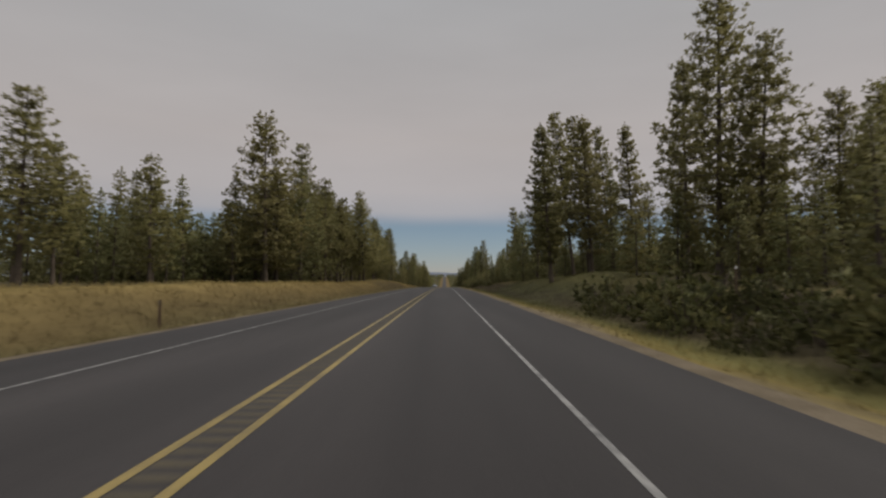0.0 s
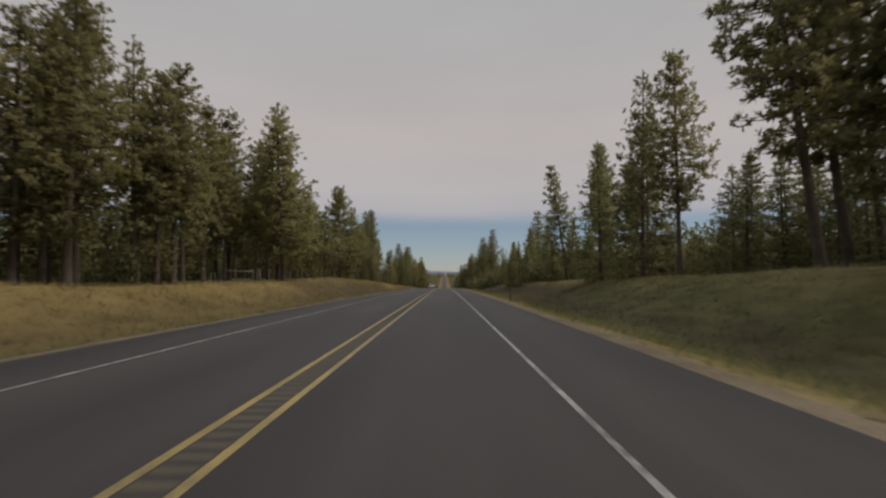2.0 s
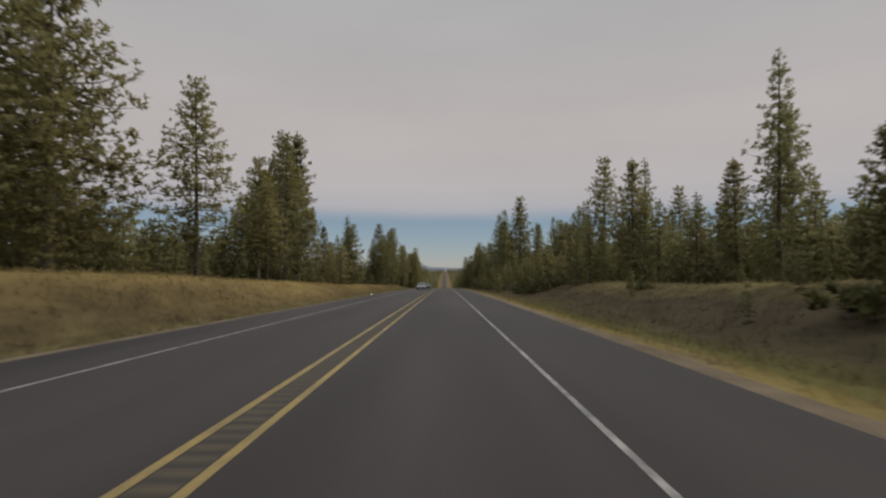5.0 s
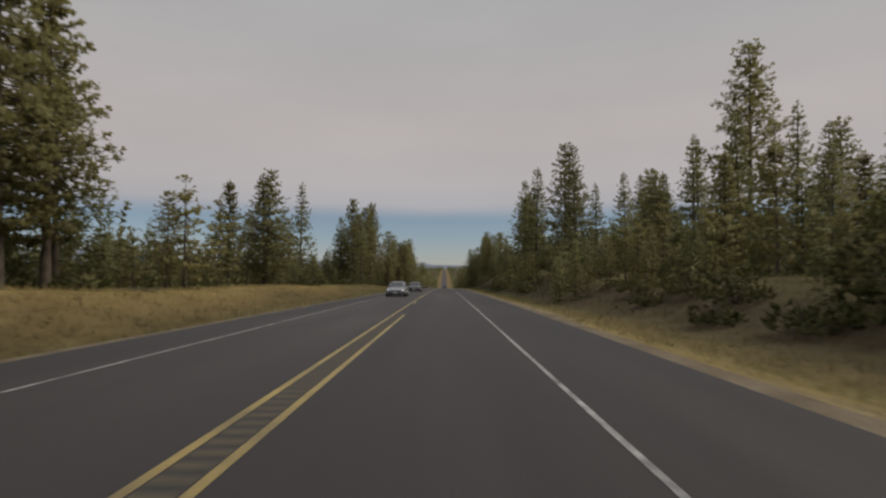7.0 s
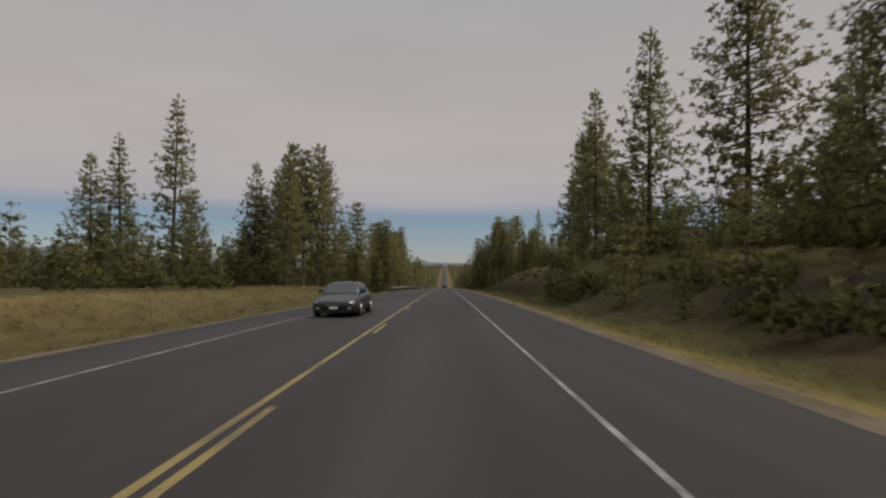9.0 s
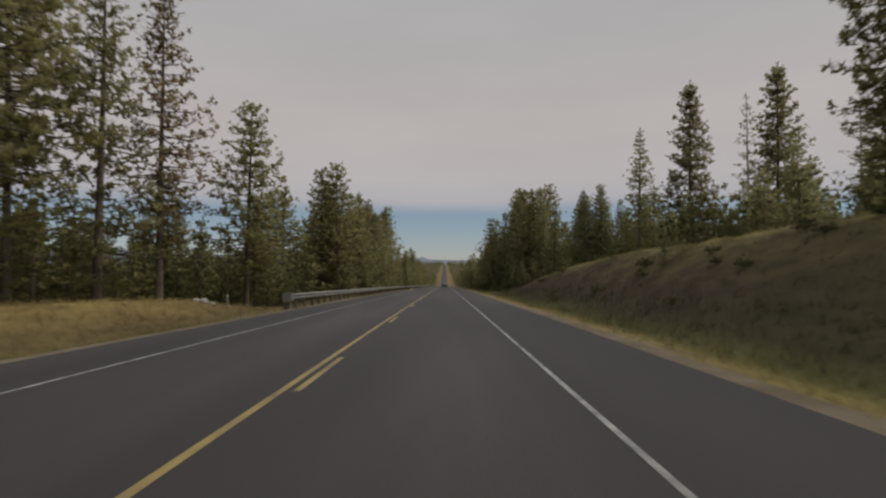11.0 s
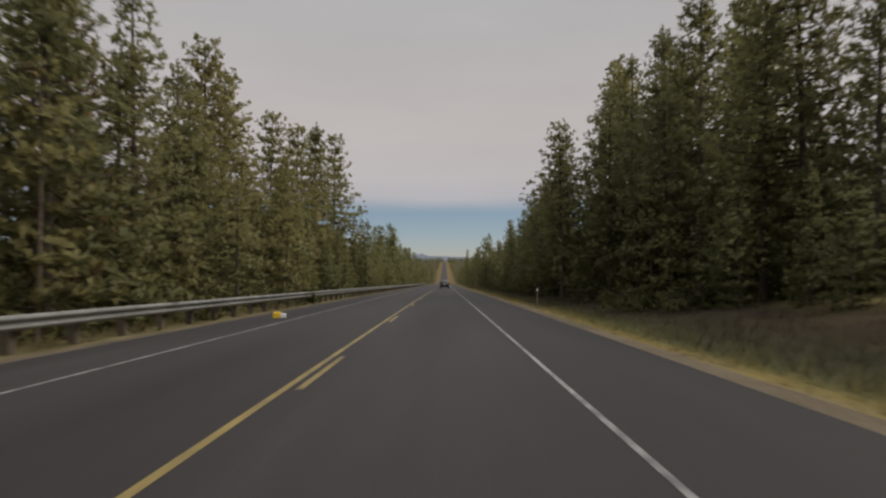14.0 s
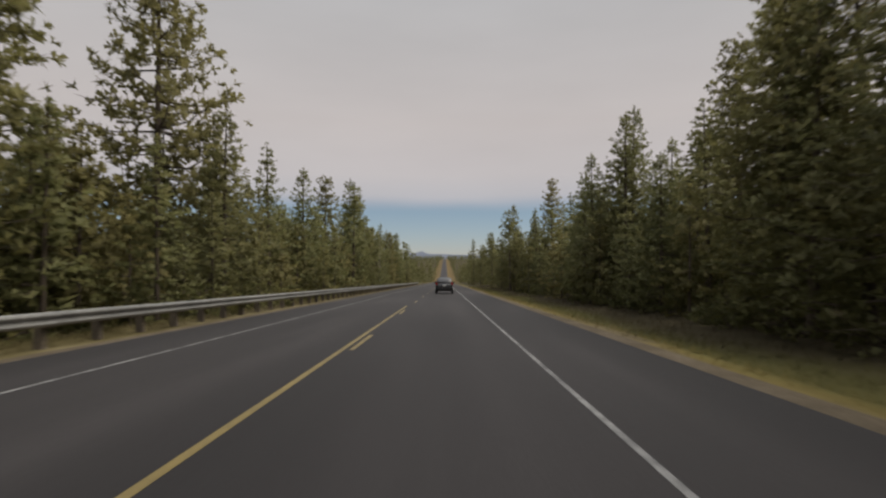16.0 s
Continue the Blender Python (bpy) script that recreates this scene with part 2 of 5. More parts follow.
LEFT_SWARD = sward("meadow_grass",
                   ((-19.0, (0.05, 0.04, 0.02)), (-17.2, (0.085, 0.066, 0.03)), (-15.8, (0.165, 0.124, 0.048)), (-14.2, (0.125, 0.092, 0.038)),
                    (-12.4, (0.08, 0.06, 0.027)), (-10.6, (0.064, 0.051, 0.023)), (-9.2, (0.084, 0.068, 0.03)), (-8.2, (0.12, 0.1, 0.055))),
                   (((-19.0, (0.045, 0.04, 0.018)), (-16.5, (0.075, 0.064, 0.027)), (-14.0, (0.083, 0.069, 0.03)), (-11.5, (0.062, 0.052, 0.024)),
                     (-10.0, (0.085, 0.079, 0.026)), (-8.2, (0.11, 0.094, 0.048))), (255.0, 285.0), (300.0, 322.0)),
                   (((-19.0, (0.06, 0.05, 0.022)), (-16.6, (0.12, 0.094, 0.04)), (-15.0, (0.105, 0.08, 0.034)), (-13.4, (0.062, 0.047, 0.023)),
                     (-11.4, (0.05, 0.039, 0.02)), (-9.6, (0.058, 0.05, 0.023)), (-8.2, (0.11, 0.094, 0.048))), (95.0, 118.0), (150.0, 178.0)))
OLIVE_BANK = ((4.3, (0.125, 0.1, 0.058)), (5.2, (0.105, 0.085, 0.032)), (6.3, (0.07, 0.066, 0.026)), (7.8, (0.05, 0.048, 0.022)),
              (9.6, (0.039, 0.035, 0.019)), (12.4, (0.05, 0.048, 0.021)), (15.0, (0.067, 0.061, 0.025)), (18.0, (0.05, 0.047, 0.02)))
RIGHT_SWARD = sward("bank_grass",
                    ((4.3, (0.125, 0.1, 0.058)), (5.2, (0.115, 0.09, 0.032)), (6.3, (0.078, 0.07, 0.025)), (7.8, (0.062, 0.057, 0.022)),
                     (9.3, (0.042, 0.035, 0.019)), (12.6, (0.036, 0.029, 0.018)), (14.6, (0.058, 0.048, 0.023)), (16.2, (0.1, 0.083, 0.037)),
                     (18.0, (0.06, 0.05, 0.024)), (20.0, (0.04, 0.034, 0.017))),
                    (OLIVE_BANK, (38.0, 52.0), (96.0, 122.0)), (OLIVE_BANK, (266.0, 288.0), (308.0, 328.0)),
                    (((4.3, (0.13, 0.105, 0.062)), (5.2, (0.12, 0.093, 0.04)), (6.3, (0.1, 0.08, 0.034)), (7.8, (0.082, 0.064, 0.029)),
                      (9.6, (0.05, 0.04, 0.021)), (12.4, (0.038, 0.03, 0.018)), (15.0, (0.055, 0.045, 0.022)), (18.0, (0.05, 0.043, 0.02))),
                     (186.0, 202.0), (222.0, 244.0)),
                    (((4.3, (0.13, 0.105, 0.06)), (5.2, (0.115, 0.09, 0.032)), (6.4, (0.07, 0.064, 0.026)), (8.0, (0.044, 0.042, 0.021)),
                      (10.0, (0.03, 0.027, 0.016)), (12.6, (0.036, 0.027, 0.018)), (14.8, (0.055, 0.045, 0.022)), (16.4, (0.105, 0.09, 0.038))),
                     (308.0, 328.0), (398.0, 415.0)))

# ---- building helpers ----
def mesh_of(name, verts, faces, mat, smooth=False):
    me = bpy.data.meshes.new(name)
    me.from_pydata([tuple(map(float, v)) for v in verts], [], [tuple(map(int, f)) for f in faces])
    me.materials.append(mat)
    if smooth:
        me.polygons.foreach_set("use_smooth", [True] * len(me.polygons))
    me.update()
    return me


def soup(name, corners, mat):
    """A mesh of loose triangles from an array (n, 3, 3)."""
    n = len(corners)
    me = bpy.data.meshes.new(name)
    me.vertices.add(3 * n)
    me.vertices.foreach_set("co", np.asarray(corners, dtype=np.float32).reshape(-1))
    me.loops.add(3 * n)
    me.loops.foreach_set("vertex_index", np.arange(3 * n, dtype=np.int32))
    me.polygons.add(n)
    me.polygons.foreach_set("loop_start", np.arange(0, 3 * n, 3, dtype=np.int32))
    me.materials.append(mat)
    me.update(calc_edges=True)
    return me


def soften(me, corners, core):
    """Leaf normals that turn outwards from the crown's core, so that a crown shades as one soft mass."""
    tri = np.array(corners, dtype=np.float64)
    mid = tri.mean(axis=1)
    face = np.cross(tri[:, 1] - tri[:, 0], tri[:, 2] - tri[:, 0])
    face /= np.linalg.norm(face, axis=1, keepdims=True) + 1e-9
    away = mid - np.array(core)[None, :]
    away[:, 2] *= 0.35
    away /= np.linalg.norm(away, axis=1, keepdims=True) + 1e-9
    away[:, 2] += 0.3
    turn = np.where((face * away).sum(axis=1) < 0, -1.0, 1.0)
    way = 0.2 * face * turn[:, None] + away
    way /= np.linalg.norm(way, axis=1, keepdims=True)
    me.normals_split_custom_set(np.repeat(way, 3, axis=0).tolist())


def outward(corners, core):
    """The same triangles, each wound so that its face looks away from the core."""
    tri = np.array(corners, dtype=np.float64)
    away = tri.mean(axis=1) - np.array(core)[None, :]
    away[:, 2] *= 0.35
    face = np.cross(tri[:, 1] - tri[:, 0], tri[:, 2] - tri[:, 0])
    swap = (face * away).sum(axis=1) < 0
    tri[swap] = tri[swap][:, ::-1]
    return tri


def part(name, me, parent, label="", m=None):
    ob = new(name, me)
    ob.parent = parent
    if m is not None:
        ob.matrix_basis = m
    if label:
        tagged(ob, label)
    return ob


def bm_mesh(name, bm, mat, smooth=False):
    me = bpy.data.meshes.new(name)
    bm.to_mesh(me)
    bm.free()
    me.materials.append(mat)
    if smooth:
        me.polygons.foreach_set("use_smooth", [True] * len(me.polygons))
    return me


def box_bm(bm, x0, x1, y0, y1, z0, z1, bevel=0.0):
    made = bmesh.ops.create_cube(bm, size=1.0, matrix=Matrix.Translation(((x0 + x1) / 2, (y0 + y1) / 2, (z0 + z1) / 2))
                                 @ Matrix.Diagonal((x1 - x0, y1 - y0, z1 - z0, 1)))
    if bevel:
        edges = list({e for v in made["verts"] for e in v.link_edges})
        bmesh.ops.bevel(bm, geom=edges, offset=bevel, segments=2, affect="EDGES")


def tube(path, radii, sides=6):
    """Vertices and faces of a tapered tube along a path."""
    verts, faces = [], []
    path = [Vector(p) for p in path]
    for i, p in enumerate(path):
        d = (path[min(i + 1, len(path) - 1)] - path[max(i - 1, 0)]).normalized()
        a = d.orthogonal().normalized()
        b = d.cross(a)
        for k in range(sides):
            w = 2 * math.pi * k / sides
            verts.append(p + radii[i] * (a * math.cos(w) + b * math.sin(w)))
    for i in range(len(path) - 1):
        for k in range(sides):
            q = i * sides
            faces.append((q + k, q + (k + 1) % sides, q + sides + (k + 1) % sides, q + sides + k))
    return verts, faces


# ---- lie of the land ----
ROAD_LEFT, ROAD_RIGHT = -7.6, 4.0
BANK_AT = (-60, 0, 40, 60, 82, 130, 180, 220, 250, 280, 320, 360, 384, 398, 412, 440, 500)
BANK_RIGHT = (0.3, 0.4, 1.3, 2.4, 1.95, 1.6, 1.2, 1.5, 2.4, 3.6, 4.3, 4.0, 2.8, 1.0, 0.2, 0.1, 0.0)
LEFT_AT = (-60, 0, 100, 130, 150, 175, 195, 215, 270, 300, 318, 332, 346, 364, 480, 560, 700)
BANK_LEFT = (1.0, 1.1, 1.3, 1.9, 1.9, 1.6, 1.3, 0.9, 0.85, 1.0, 0.6, 0.25, -1.4, -3.5, -3.5, -2.0, -0.6)


def smooth(a, b, x):
    x = min(1.0, max(0.0, (x - a) / (b - a)))
    return x * x * (3 - 2 * x)


def lie(x, y):
    """Height of the ground above the road's level at y."""
    bumps = 0.22 * noise.noise((x * 0.09, y * 0.09, 0)) + 0.07 * noise.noise((x * 0.5, y * 0.5, 3))
    if x > ROAD_RIGHT:
        d = x - ROAD_RIGHT
        bank = float(np.interp(y, BANK_AT, BANK_RIGHT))
        h = -0.05 - 0.55 * smooth(0.5, 3.6, d) + (0.55 + bank) * smooth(4.2, 13.5, d)
        return h + bumps * smooth(1, 6, d)
    if x < ROAD_LEFT:
        d = ROAD_LEFT - x
        bank = float(np.interp(y, LEFT_AT, BANK_LEFT))
        dip = 0.45 * smooth(-1.0, 0.5, bank)
        h = -0.05 - dip * smooth(0.5, 2.6, d) + (dip + bank) * smooth(1.6 if bank < 0 else 2.8, 8.0, d)
        return h + bumps * smooth(1, 5, d)
    return -0.05


def land(x, y):
    return level(y) + lie(x, y)


def steps_of(*spans):
    out = []
    for a, b, s in spans:
        out += list(np.arange(a, b, s))
    return out


xs = steps_of((-2600, -600, 250), (-600, -120, 60), (-120, -40, 10), (-40, -20, 2.5), (-20, -7.6, 0.62))
xs += [-7.6, -1.7, 4.0] + steps_of((4.6, 20, 0.62), (20, 40, 2.5), (40, 120, 10), (120, 600, 60), (600, 2601, 250))
ys = steps_of((-120, 0, 6), (0, 520, 2), (520, 800, 8), (800, 1400, 25), (1400, 3000, 80), (3000, 3301, 100))
verts = [(x, y, land(x, y)) for y in ys for x in xs]
w = len(xs)
faces, kinds = [], []
for j in range(len(ys) - 1):
    for i in range(w - 1):
        faces.append((j * w + i, j * w + i + 1, (j + 1) * w + i + 1, (j + 1) * w + i))
        mid, far = (xs[i] + xs[i + 1]) / 2, ys[j] > 900
        if ROAD_LEFT - 0.7 < mid < ROAD_RIGHT + 0.5:
            kinds.append(1)
        elif far:
            kinds.append(0 if -21 < mid < 16 else 2)
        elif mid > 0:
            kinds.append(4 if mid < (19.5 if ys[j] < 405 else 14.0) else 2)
        else:
            kinds.append(3 if mid > (-18.5 if ys[j] < 335 else -11.5) else 2)
me = mesh_of("ground", verts, faces, MEADOW, smooth=True)
me.materials.append(GRAVEL)
me.materials.append(FOREST_FLOOR)
me.materials.append(LEFT_SWARD)
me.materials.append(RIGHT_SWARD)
me.polygons.foreach_set("material_index", kinds)
ground = tagged(new("ground", me), "dry golden meadow, gravel verge and forest floor", "ground", kind="structure")


# ---- the road and its paint ----
def strip(name, x0, x1, spans, lift, mat, parent=None, thick=0.0, step=4.0):
    """A band of paving or paint that follows the road over each stretch of y."""
    verts, faces = [], []
    for a, b in spans:
        n = max(1, int(math.ceil((b - a) / step)))
        at = [a + (b - a) * k / n for k in range(n + 1)]
        base = len(verts)
        for y in at:
            z = level(y) + lift
            verts += [(x0, y, z), (x1, y, z)]
            if thick:
                verts += [(x0 - 0.12, y, z - thick), (x1 + 0.12, y, z - thick)]
        q = 4 if thick else 2
        for k in range(n):
            p = base + q * k
            faces.append((p, p + 1, p + q + 1, p + q))
            if thick:
                faces.append((p + 1, p + 3, p + q + 3, p + q + 1))
                faces.append((p + 2, p, p + q, p + q + 2))
    ob = new(name, mesh_of(name, verts, faces, mat))
    ob.parent = parent
    return ob


road = tagged(strip("road", ROAD_LEFT, ROAD_RIGHT, [(-120, 1400)], 0.0, ASPHALT, thick=0.09),
              "dark worn asphalt of a two-lane highway", "road", kind="structure")
tagged(strip("road", ROAD_LEFT, ROAD_RIGHT, [(1400, 2900)], 0.02, ASPHALT, step=20),
       "distant asphalt climbing the far hill", "road", kind="structure")
DASH = 11.67
WHITE_R, WHITE_L = 1.58, -5.6
tagged(strip("edge_line", WHITE_R - 0.038, WHITE_R + 0.038, [(-120, 1200)], 0.004, WHITE_PAINT, road), "worn white edge line")
tagged(strip("edge_line", WHITE_L - 0.038, WHITE_L + 0.038, [(-120, 1200)], 0.004, WHITE_PAINT, road), "worn white edge line")
tagged(strip("centre_line", -2.19, -2.09, [(-120, 465)], 0.004, YELLOW_PAINT, road), "solid yellow centre line")
tagged(strip("centre_line", -1.73, -1.63, [(-120, 213)], 0.004, YELLOW_PAINT, road), "solid yellow centre line")
y = 224.5
while y < 1000:
    tagged(strip("dash", -1.99, -1.89, [(y, y + 3.05)], 0.004, YELLOW_PAINT, road), "yellow passing dash")
    y += DASH
# milled rumble grooves between the yellow lines
grooves = [(-60 + 0.31 * k, -60 + 0.31 * k + 0.16) for k in range(880)]
tagged(strip("rumble_grooves", -2.07, -1.75, grooves, 0.003, GROOVE, road), "milled centre rumble strip", kind="stuff")


# ---- trees ----
def blades(rng, centres, axes, count, length, width, flat=False):
    """Sprays of narrow needle blades round each centre, leaning along its axis."""
    n = len(centres)
    c = np.repeat(centres, count, axis=0)
    a = np.repeat(axes, count, axis=0)
    d = rng.normal(size=(n * count, 3))
    d /= np.linalg.norm(d, axis=1, keepdims=True)
    d = d + a * 0.75
    d /= np.linalg.norm(d, axis=1, keepdims=True)
    turn = rng.normal(size=(n * count, 3))
    if flat:
        turn = turn * 0.35 + np.array((0.0, 0.0, 1.0))
    side = np.cross(d, turn)
    side /= np.linalg.norm(side, axis=1, keepdims=True) + 1e-9
    ln = length * rng.uniform(0.6, 1.25, size=(n * count, 1))
    wd = width * rng.uniform(0.7, 1.3, size=(n * count, 1))
    out = np.empty((n * count, 3, 3))
    out[:, 0] = c - d * ln * 0.25 - side * wd
    out[:, 1] = c - d * ln * 0.25 + side * wd
    out[:, 2] = c + d * ln
    return out


def tuft_balls(rng, centres, axes, radii, count, core):
    """Round tufts of needles: short fans and spikes that spread from each centre. Returns the triangles and the way each one faces."""
    n = len(centres) * count
    c = np.repeat(np.asarray(centres, dtype=np.float64), count, axis=0)
    a = np.repeat(np.asarray(axes, dtype=np.float64), count, axis=0)
    r = np.repeat(np.asarray(radii, dtype=np.float64), count)[:, None] * rng.uniform(0.75, 1.2, size=(n, 1))
    d = rng.normal(size=(n, 3))
    d /= np.linalg.norm(d, axis=1, keepdims=True)
    d = d + a * 0.55
    d /= np.linalg.norm(d, axis=1, keepdims=True)
    side = np.cross(d, rng.normal(size=(n, 3)))
    side /= np.linalg.norm(side, axis=1, keepdims=True) + 1e-9
    wide = 0.26 if count > 5 else 0.4
    fan = rng.random((n, 1)) < 0.5
    tri = np.empty((n, 3, 3))
    tri[:, 0] = np.where(fan, c - d * r * 0.12, c + d * r * 1.2)
    tri[:, 1] = np.where(fan, c + d * r * 0.82 - side * r * wide, c - d * r * 0.15 - side * r * 0.55 * wide)
    tri[:, 2] = np.where(fan, c + d * r * 0.95 + side * r * wide, c - d * r * 0.15 + side * r * 0.55 * wide)
    away = c - np.array(core)[None, :]
    away[:, 2] *= 0.35
    away /= np.linalg.norm(away, axis=1, keepdims=True) + 1e-9
    way = 0.35 * d + 0.6 * away
    way[:, 2] += 0.3
    way /= np.linalg.norm(way, axis=1, keepdims=True)
    face = np.cross(tri[:, 1] - tri[:, 0], tri[:, 2] - tri[:, 0])
    swap = (face * way).sum(axis=1) < 0
    tri[swap] = tri[swap][:, ::-1]
    return tri, way


def pine(name, seed, height, clear, reach, whorls, per, tufts, count, ball, needles, bark, full, ragged, droop=0.1,
         top=0.25, trunk_r=0.0, limbs=1, inner=0.3):
    """A conifer: tapered leaning trunk, limbs in rough whorls that turn up at their ends, round tufts of needles on flat fans of twigs.
    clear: bare share of the trunk; full: the height share where the crown is widest; ragged: spread of limb lengths;
    ball: a tuft's radius; inner: how near the trunk the tufts begin."""
    rng = np.random.default_rng(seed)
    r0 = trunk_r or height * 0.0115
    tilt = rng.normal(0, 0.012, 2)
    spine = []
    for k in range(9):
        f = k / 8
        spine.append((tilt[0] * height * f + 0.05 * math.sin(3 * f + seed), tilt[1] * height * f, height * f - (0.4 if k == 0 else 0)))
    verts, faces = tube(spine, [r0 * (1 - 0.9 * k / 8) * (1.25 if k == 0 else 1) for k in range(9)], 7)
    centres, axes, radii = [], [], []
    for i in range(whorls):
        f = clear + (1 - clear) * ((i + rng.uniform(-0.45, 0.45)) / whorls)
        f = min(0.97, max(clear, f))
        q = (f - clear) / (1 - clear)
        if q < full:
            size = 0.6 + 0.4 * (q / full)
        else:
            p = (q - full) / (1 - full)
            size = 0.8 * top + (1 - 0.8 * top) * (1 - p ** 1.05)
        base = Vector(np.interp(f * 8, range(9), [p[a] for p in spine]) for a in range(3))
        spin = rng.uniform(0, 6.28)
        for k in range(per):
            if rng.random() < 0.1 + 0.25 * ragged * (q < 0.4):
                continue
            w = spin + 6.283 * k / per + rng.normal(0, 0.3)
            ln = reach * size * min(1.25, max(0.3, rng.normal(0.95, ragged)))
            rise = -droop + 0.75 * q * q + rng.normal(0, 0.1)
            d = Vector((math.cos(w), math.sin(w), rise)).normalized()
            across = Vector((-math.sin(w), math.cos(w), 0))
            sag = Vector((0, 0, 0.12 * ln))
            end = base + d * ln + sag
            mid = base + d * ln * 0.55 - sag * 0.35
            if k % limbs == 0:
                tv, tf = tube([base, mid, end], [0.016 * ln + 0.012, 0.008 * ln + 0.01, 0.006], 3)
                off = len(verts)
                verts += tv
                faces += [tuple(j + off for j in fc) for fc in tf]
            many = max(2, round(tufts * (0.35 + 0.65 * ln / reach)))
            for s in range(many):
                u = 1.0 if s == 0 else inner + (1 - inner) * rng.random() ** 0.7
                p = base.lerp(mid, u / 0.55) if u < 0.55 else mid.lerp(end, (u - 0.55) / 0.45)
                spread = (0.06 + 0.42 * (1 - u) * min(1.0, u * 2.2)) * ln + 0.1
                p = p + across * rng.uniform(-1, 1) * spread * (s > 0) + Vector((0, 0, rng.uniform(-0.1, 0.13) * ln))
                centres.append(p)
                axes.append((d[0] * 0.6, d[1] * 0.6, 0.75))
                radii.append(ball * (0.56 + 0.44 * size) * rng.uniform(0.75, 1.2))
            if size > 0.3:
                # the shaded twigs nearer the trunk
                centres.append(base.lerp(mid, min(1.0, (inner + 0.1) / 0.55)) + Vector(rng.normal(0, 0.09 * ln, 3)))
                axes.append((d[0] * 0.4, d[1] * 0.4, 0.3))
                radii.append(ball * 1.3)
    for k in range(7):
        centres.append(Vector(spine[-1]) - Vector((0, 0, 0.04 * height * k / 6 - 0.1)) + Vector(rng.normal(0, 0.02 + 0.006 * height * k / 6, 3)))
        axes.append((0, 0, 1.2))
        radii.append(ball * 0.52)
    tree = new(name)
    part("trunk", mesh_of("trunk", verts, faces, bark, smooth=True), tree)
    leafage, way = tuft_balls(rng, centres, axes, radii, count, (0, 0, height * 0.45))
    crown = soup("crown", leafage, needles)
    crown.normals_split_custom_set(np.repeat(way, 3, axis=0).tolist())
    part("crown", crown, tree)
    tree["tall"] = float(height)
    return tree


def bush(name, seed, size, height, clumps, count, length, width, leaves):
    """A many-stemmed shrub."""
    rng = np.random.default_rng(seed)
    verts, faces, centres, axes = [], [], [], []
    for k in range(9):
        w = rng.uniform(0, 6.28)
        end = Vector((math.cos(w) * size * rng.uniform(0.2, 0.8), math.sin(w) * size * rng.uniform(0.2, 0.8), height * rng.uniform(0.6, 0.95)))
        tv, tf = tube([(0, 0, -0.1), end * 0.5, end], [0.03, 0.02, 0.008], 3)
        off = len(verts)
        verts += tv
        faces += [tuple(j + off for j in fc) for fc in tf]
    for k in range(clumps):
        w, r = rng.uniform(0, 6.28), size * math.sqrt(rng.random())
        z = height * (0.12 + 0.88 * rng.random() * (1 - 0.6 * (r / size) ** 2)) * (0.8 + 0.3 * math.sin(3 * w + seed))
        centres.append((math.cos(w) * r, math.sin(w) * r, z))
        axes.append((math.cos(w) * 0.4, math.sin(w) * 0.4, 0.7))
    ob = new(name)
    part("woody_base", mesh_of("woody_base", verts, faces, BARK, smooth=True), ob)
    leafage = outward(blades(rng, np.array(centres), np.array(axes), count, length, width), (0, 0, height * 0.3))
    foliage = soup("foliage", leafage, leaves)
    soften(foliage, leafage, (0, 0, height * 0.3))
    part("foliage", foliage, ob)
    ob["tall"] = float(height)
    return ob


tagged_kinds = {}


def stock(key, ob, label, category, group):
    tagged(ob, label, category, group)
    tagged_kinds[key] = [ob, False]


stock("P1", pine("pine_tree", 11, 20, 0.16, 3.56, 36, 5, 9, 8, 0.341, NEEDLES, BARK, 0.25, 0.24, limbs=2), "tall ponderosa pine with ragged dark green crown", "tree", "roadside pines")
stock("P2", pine("pine_tree", 12, 20, 0.3, 3.07, 36, 5, 10, 8, 0.335, NEEDLES, BARK, 0.3, 0.3), "tall ponderosa pine with a bare lower trunk", "tree", "roadside pines")
stock("P3", pine("pine_tree", 13, 20, 0.1, 4.20, 34, 6, 10, 8, 0.367, NEEDLES, BARK, 0.2, 0.24, limbs=2), "broad ponderosa pine with limbs low down", "tree", "roadside pines")
stock("P4", pine("pine_tree", 14, 20, 0.14, 2.48, 38, 5, 10, 8, 0.330, NEEDLES, BARK, 0.3, 0.3), "slender ponderosa pine with a narrow crown", "tree", "roadside pines")
stock("F1", pine("fir_tree", 21, 20, 0.02, 4.00, 38, 6, 8, 7, 0.374, FIR_NEEDLES, BARK, 0.1, 0.18, droop=0.2, top=0.1, limbs=3), "dense conical fir with branches to the ground", "tree", "roadside firs")
stock("F2", pine("fir_tree", 22, 20, 0.04, 3.25, 31, 6, 8, 6, 0.358, FIR_NEEDLES, BARK, 0.12, 0.22, droop=0.16, top=0.1, limbs=3), "narrow dark green fir tapering to a point", "tree", "roadside firs")
stock("Y1", pine("young_pine", 31, 8, 0.04, 1.9, 14, 5, 4, 5, 0.27, NEEDLES, BARK, 0.2, 0.2, trunk_r=0.09, limbs=6), "young bushy pine, green to the ground", "tree", "young pines")
stock("Y2", pine("young_pine", 32, 8, 0.05, 1.6, 14, 5, 4, 5, 0.26, FIR_NEEDLES, BARK, 0.25, 0.26, trunk_r=0.08, limbs=6), "young fir with an uneven outline", "tree", "young pines")
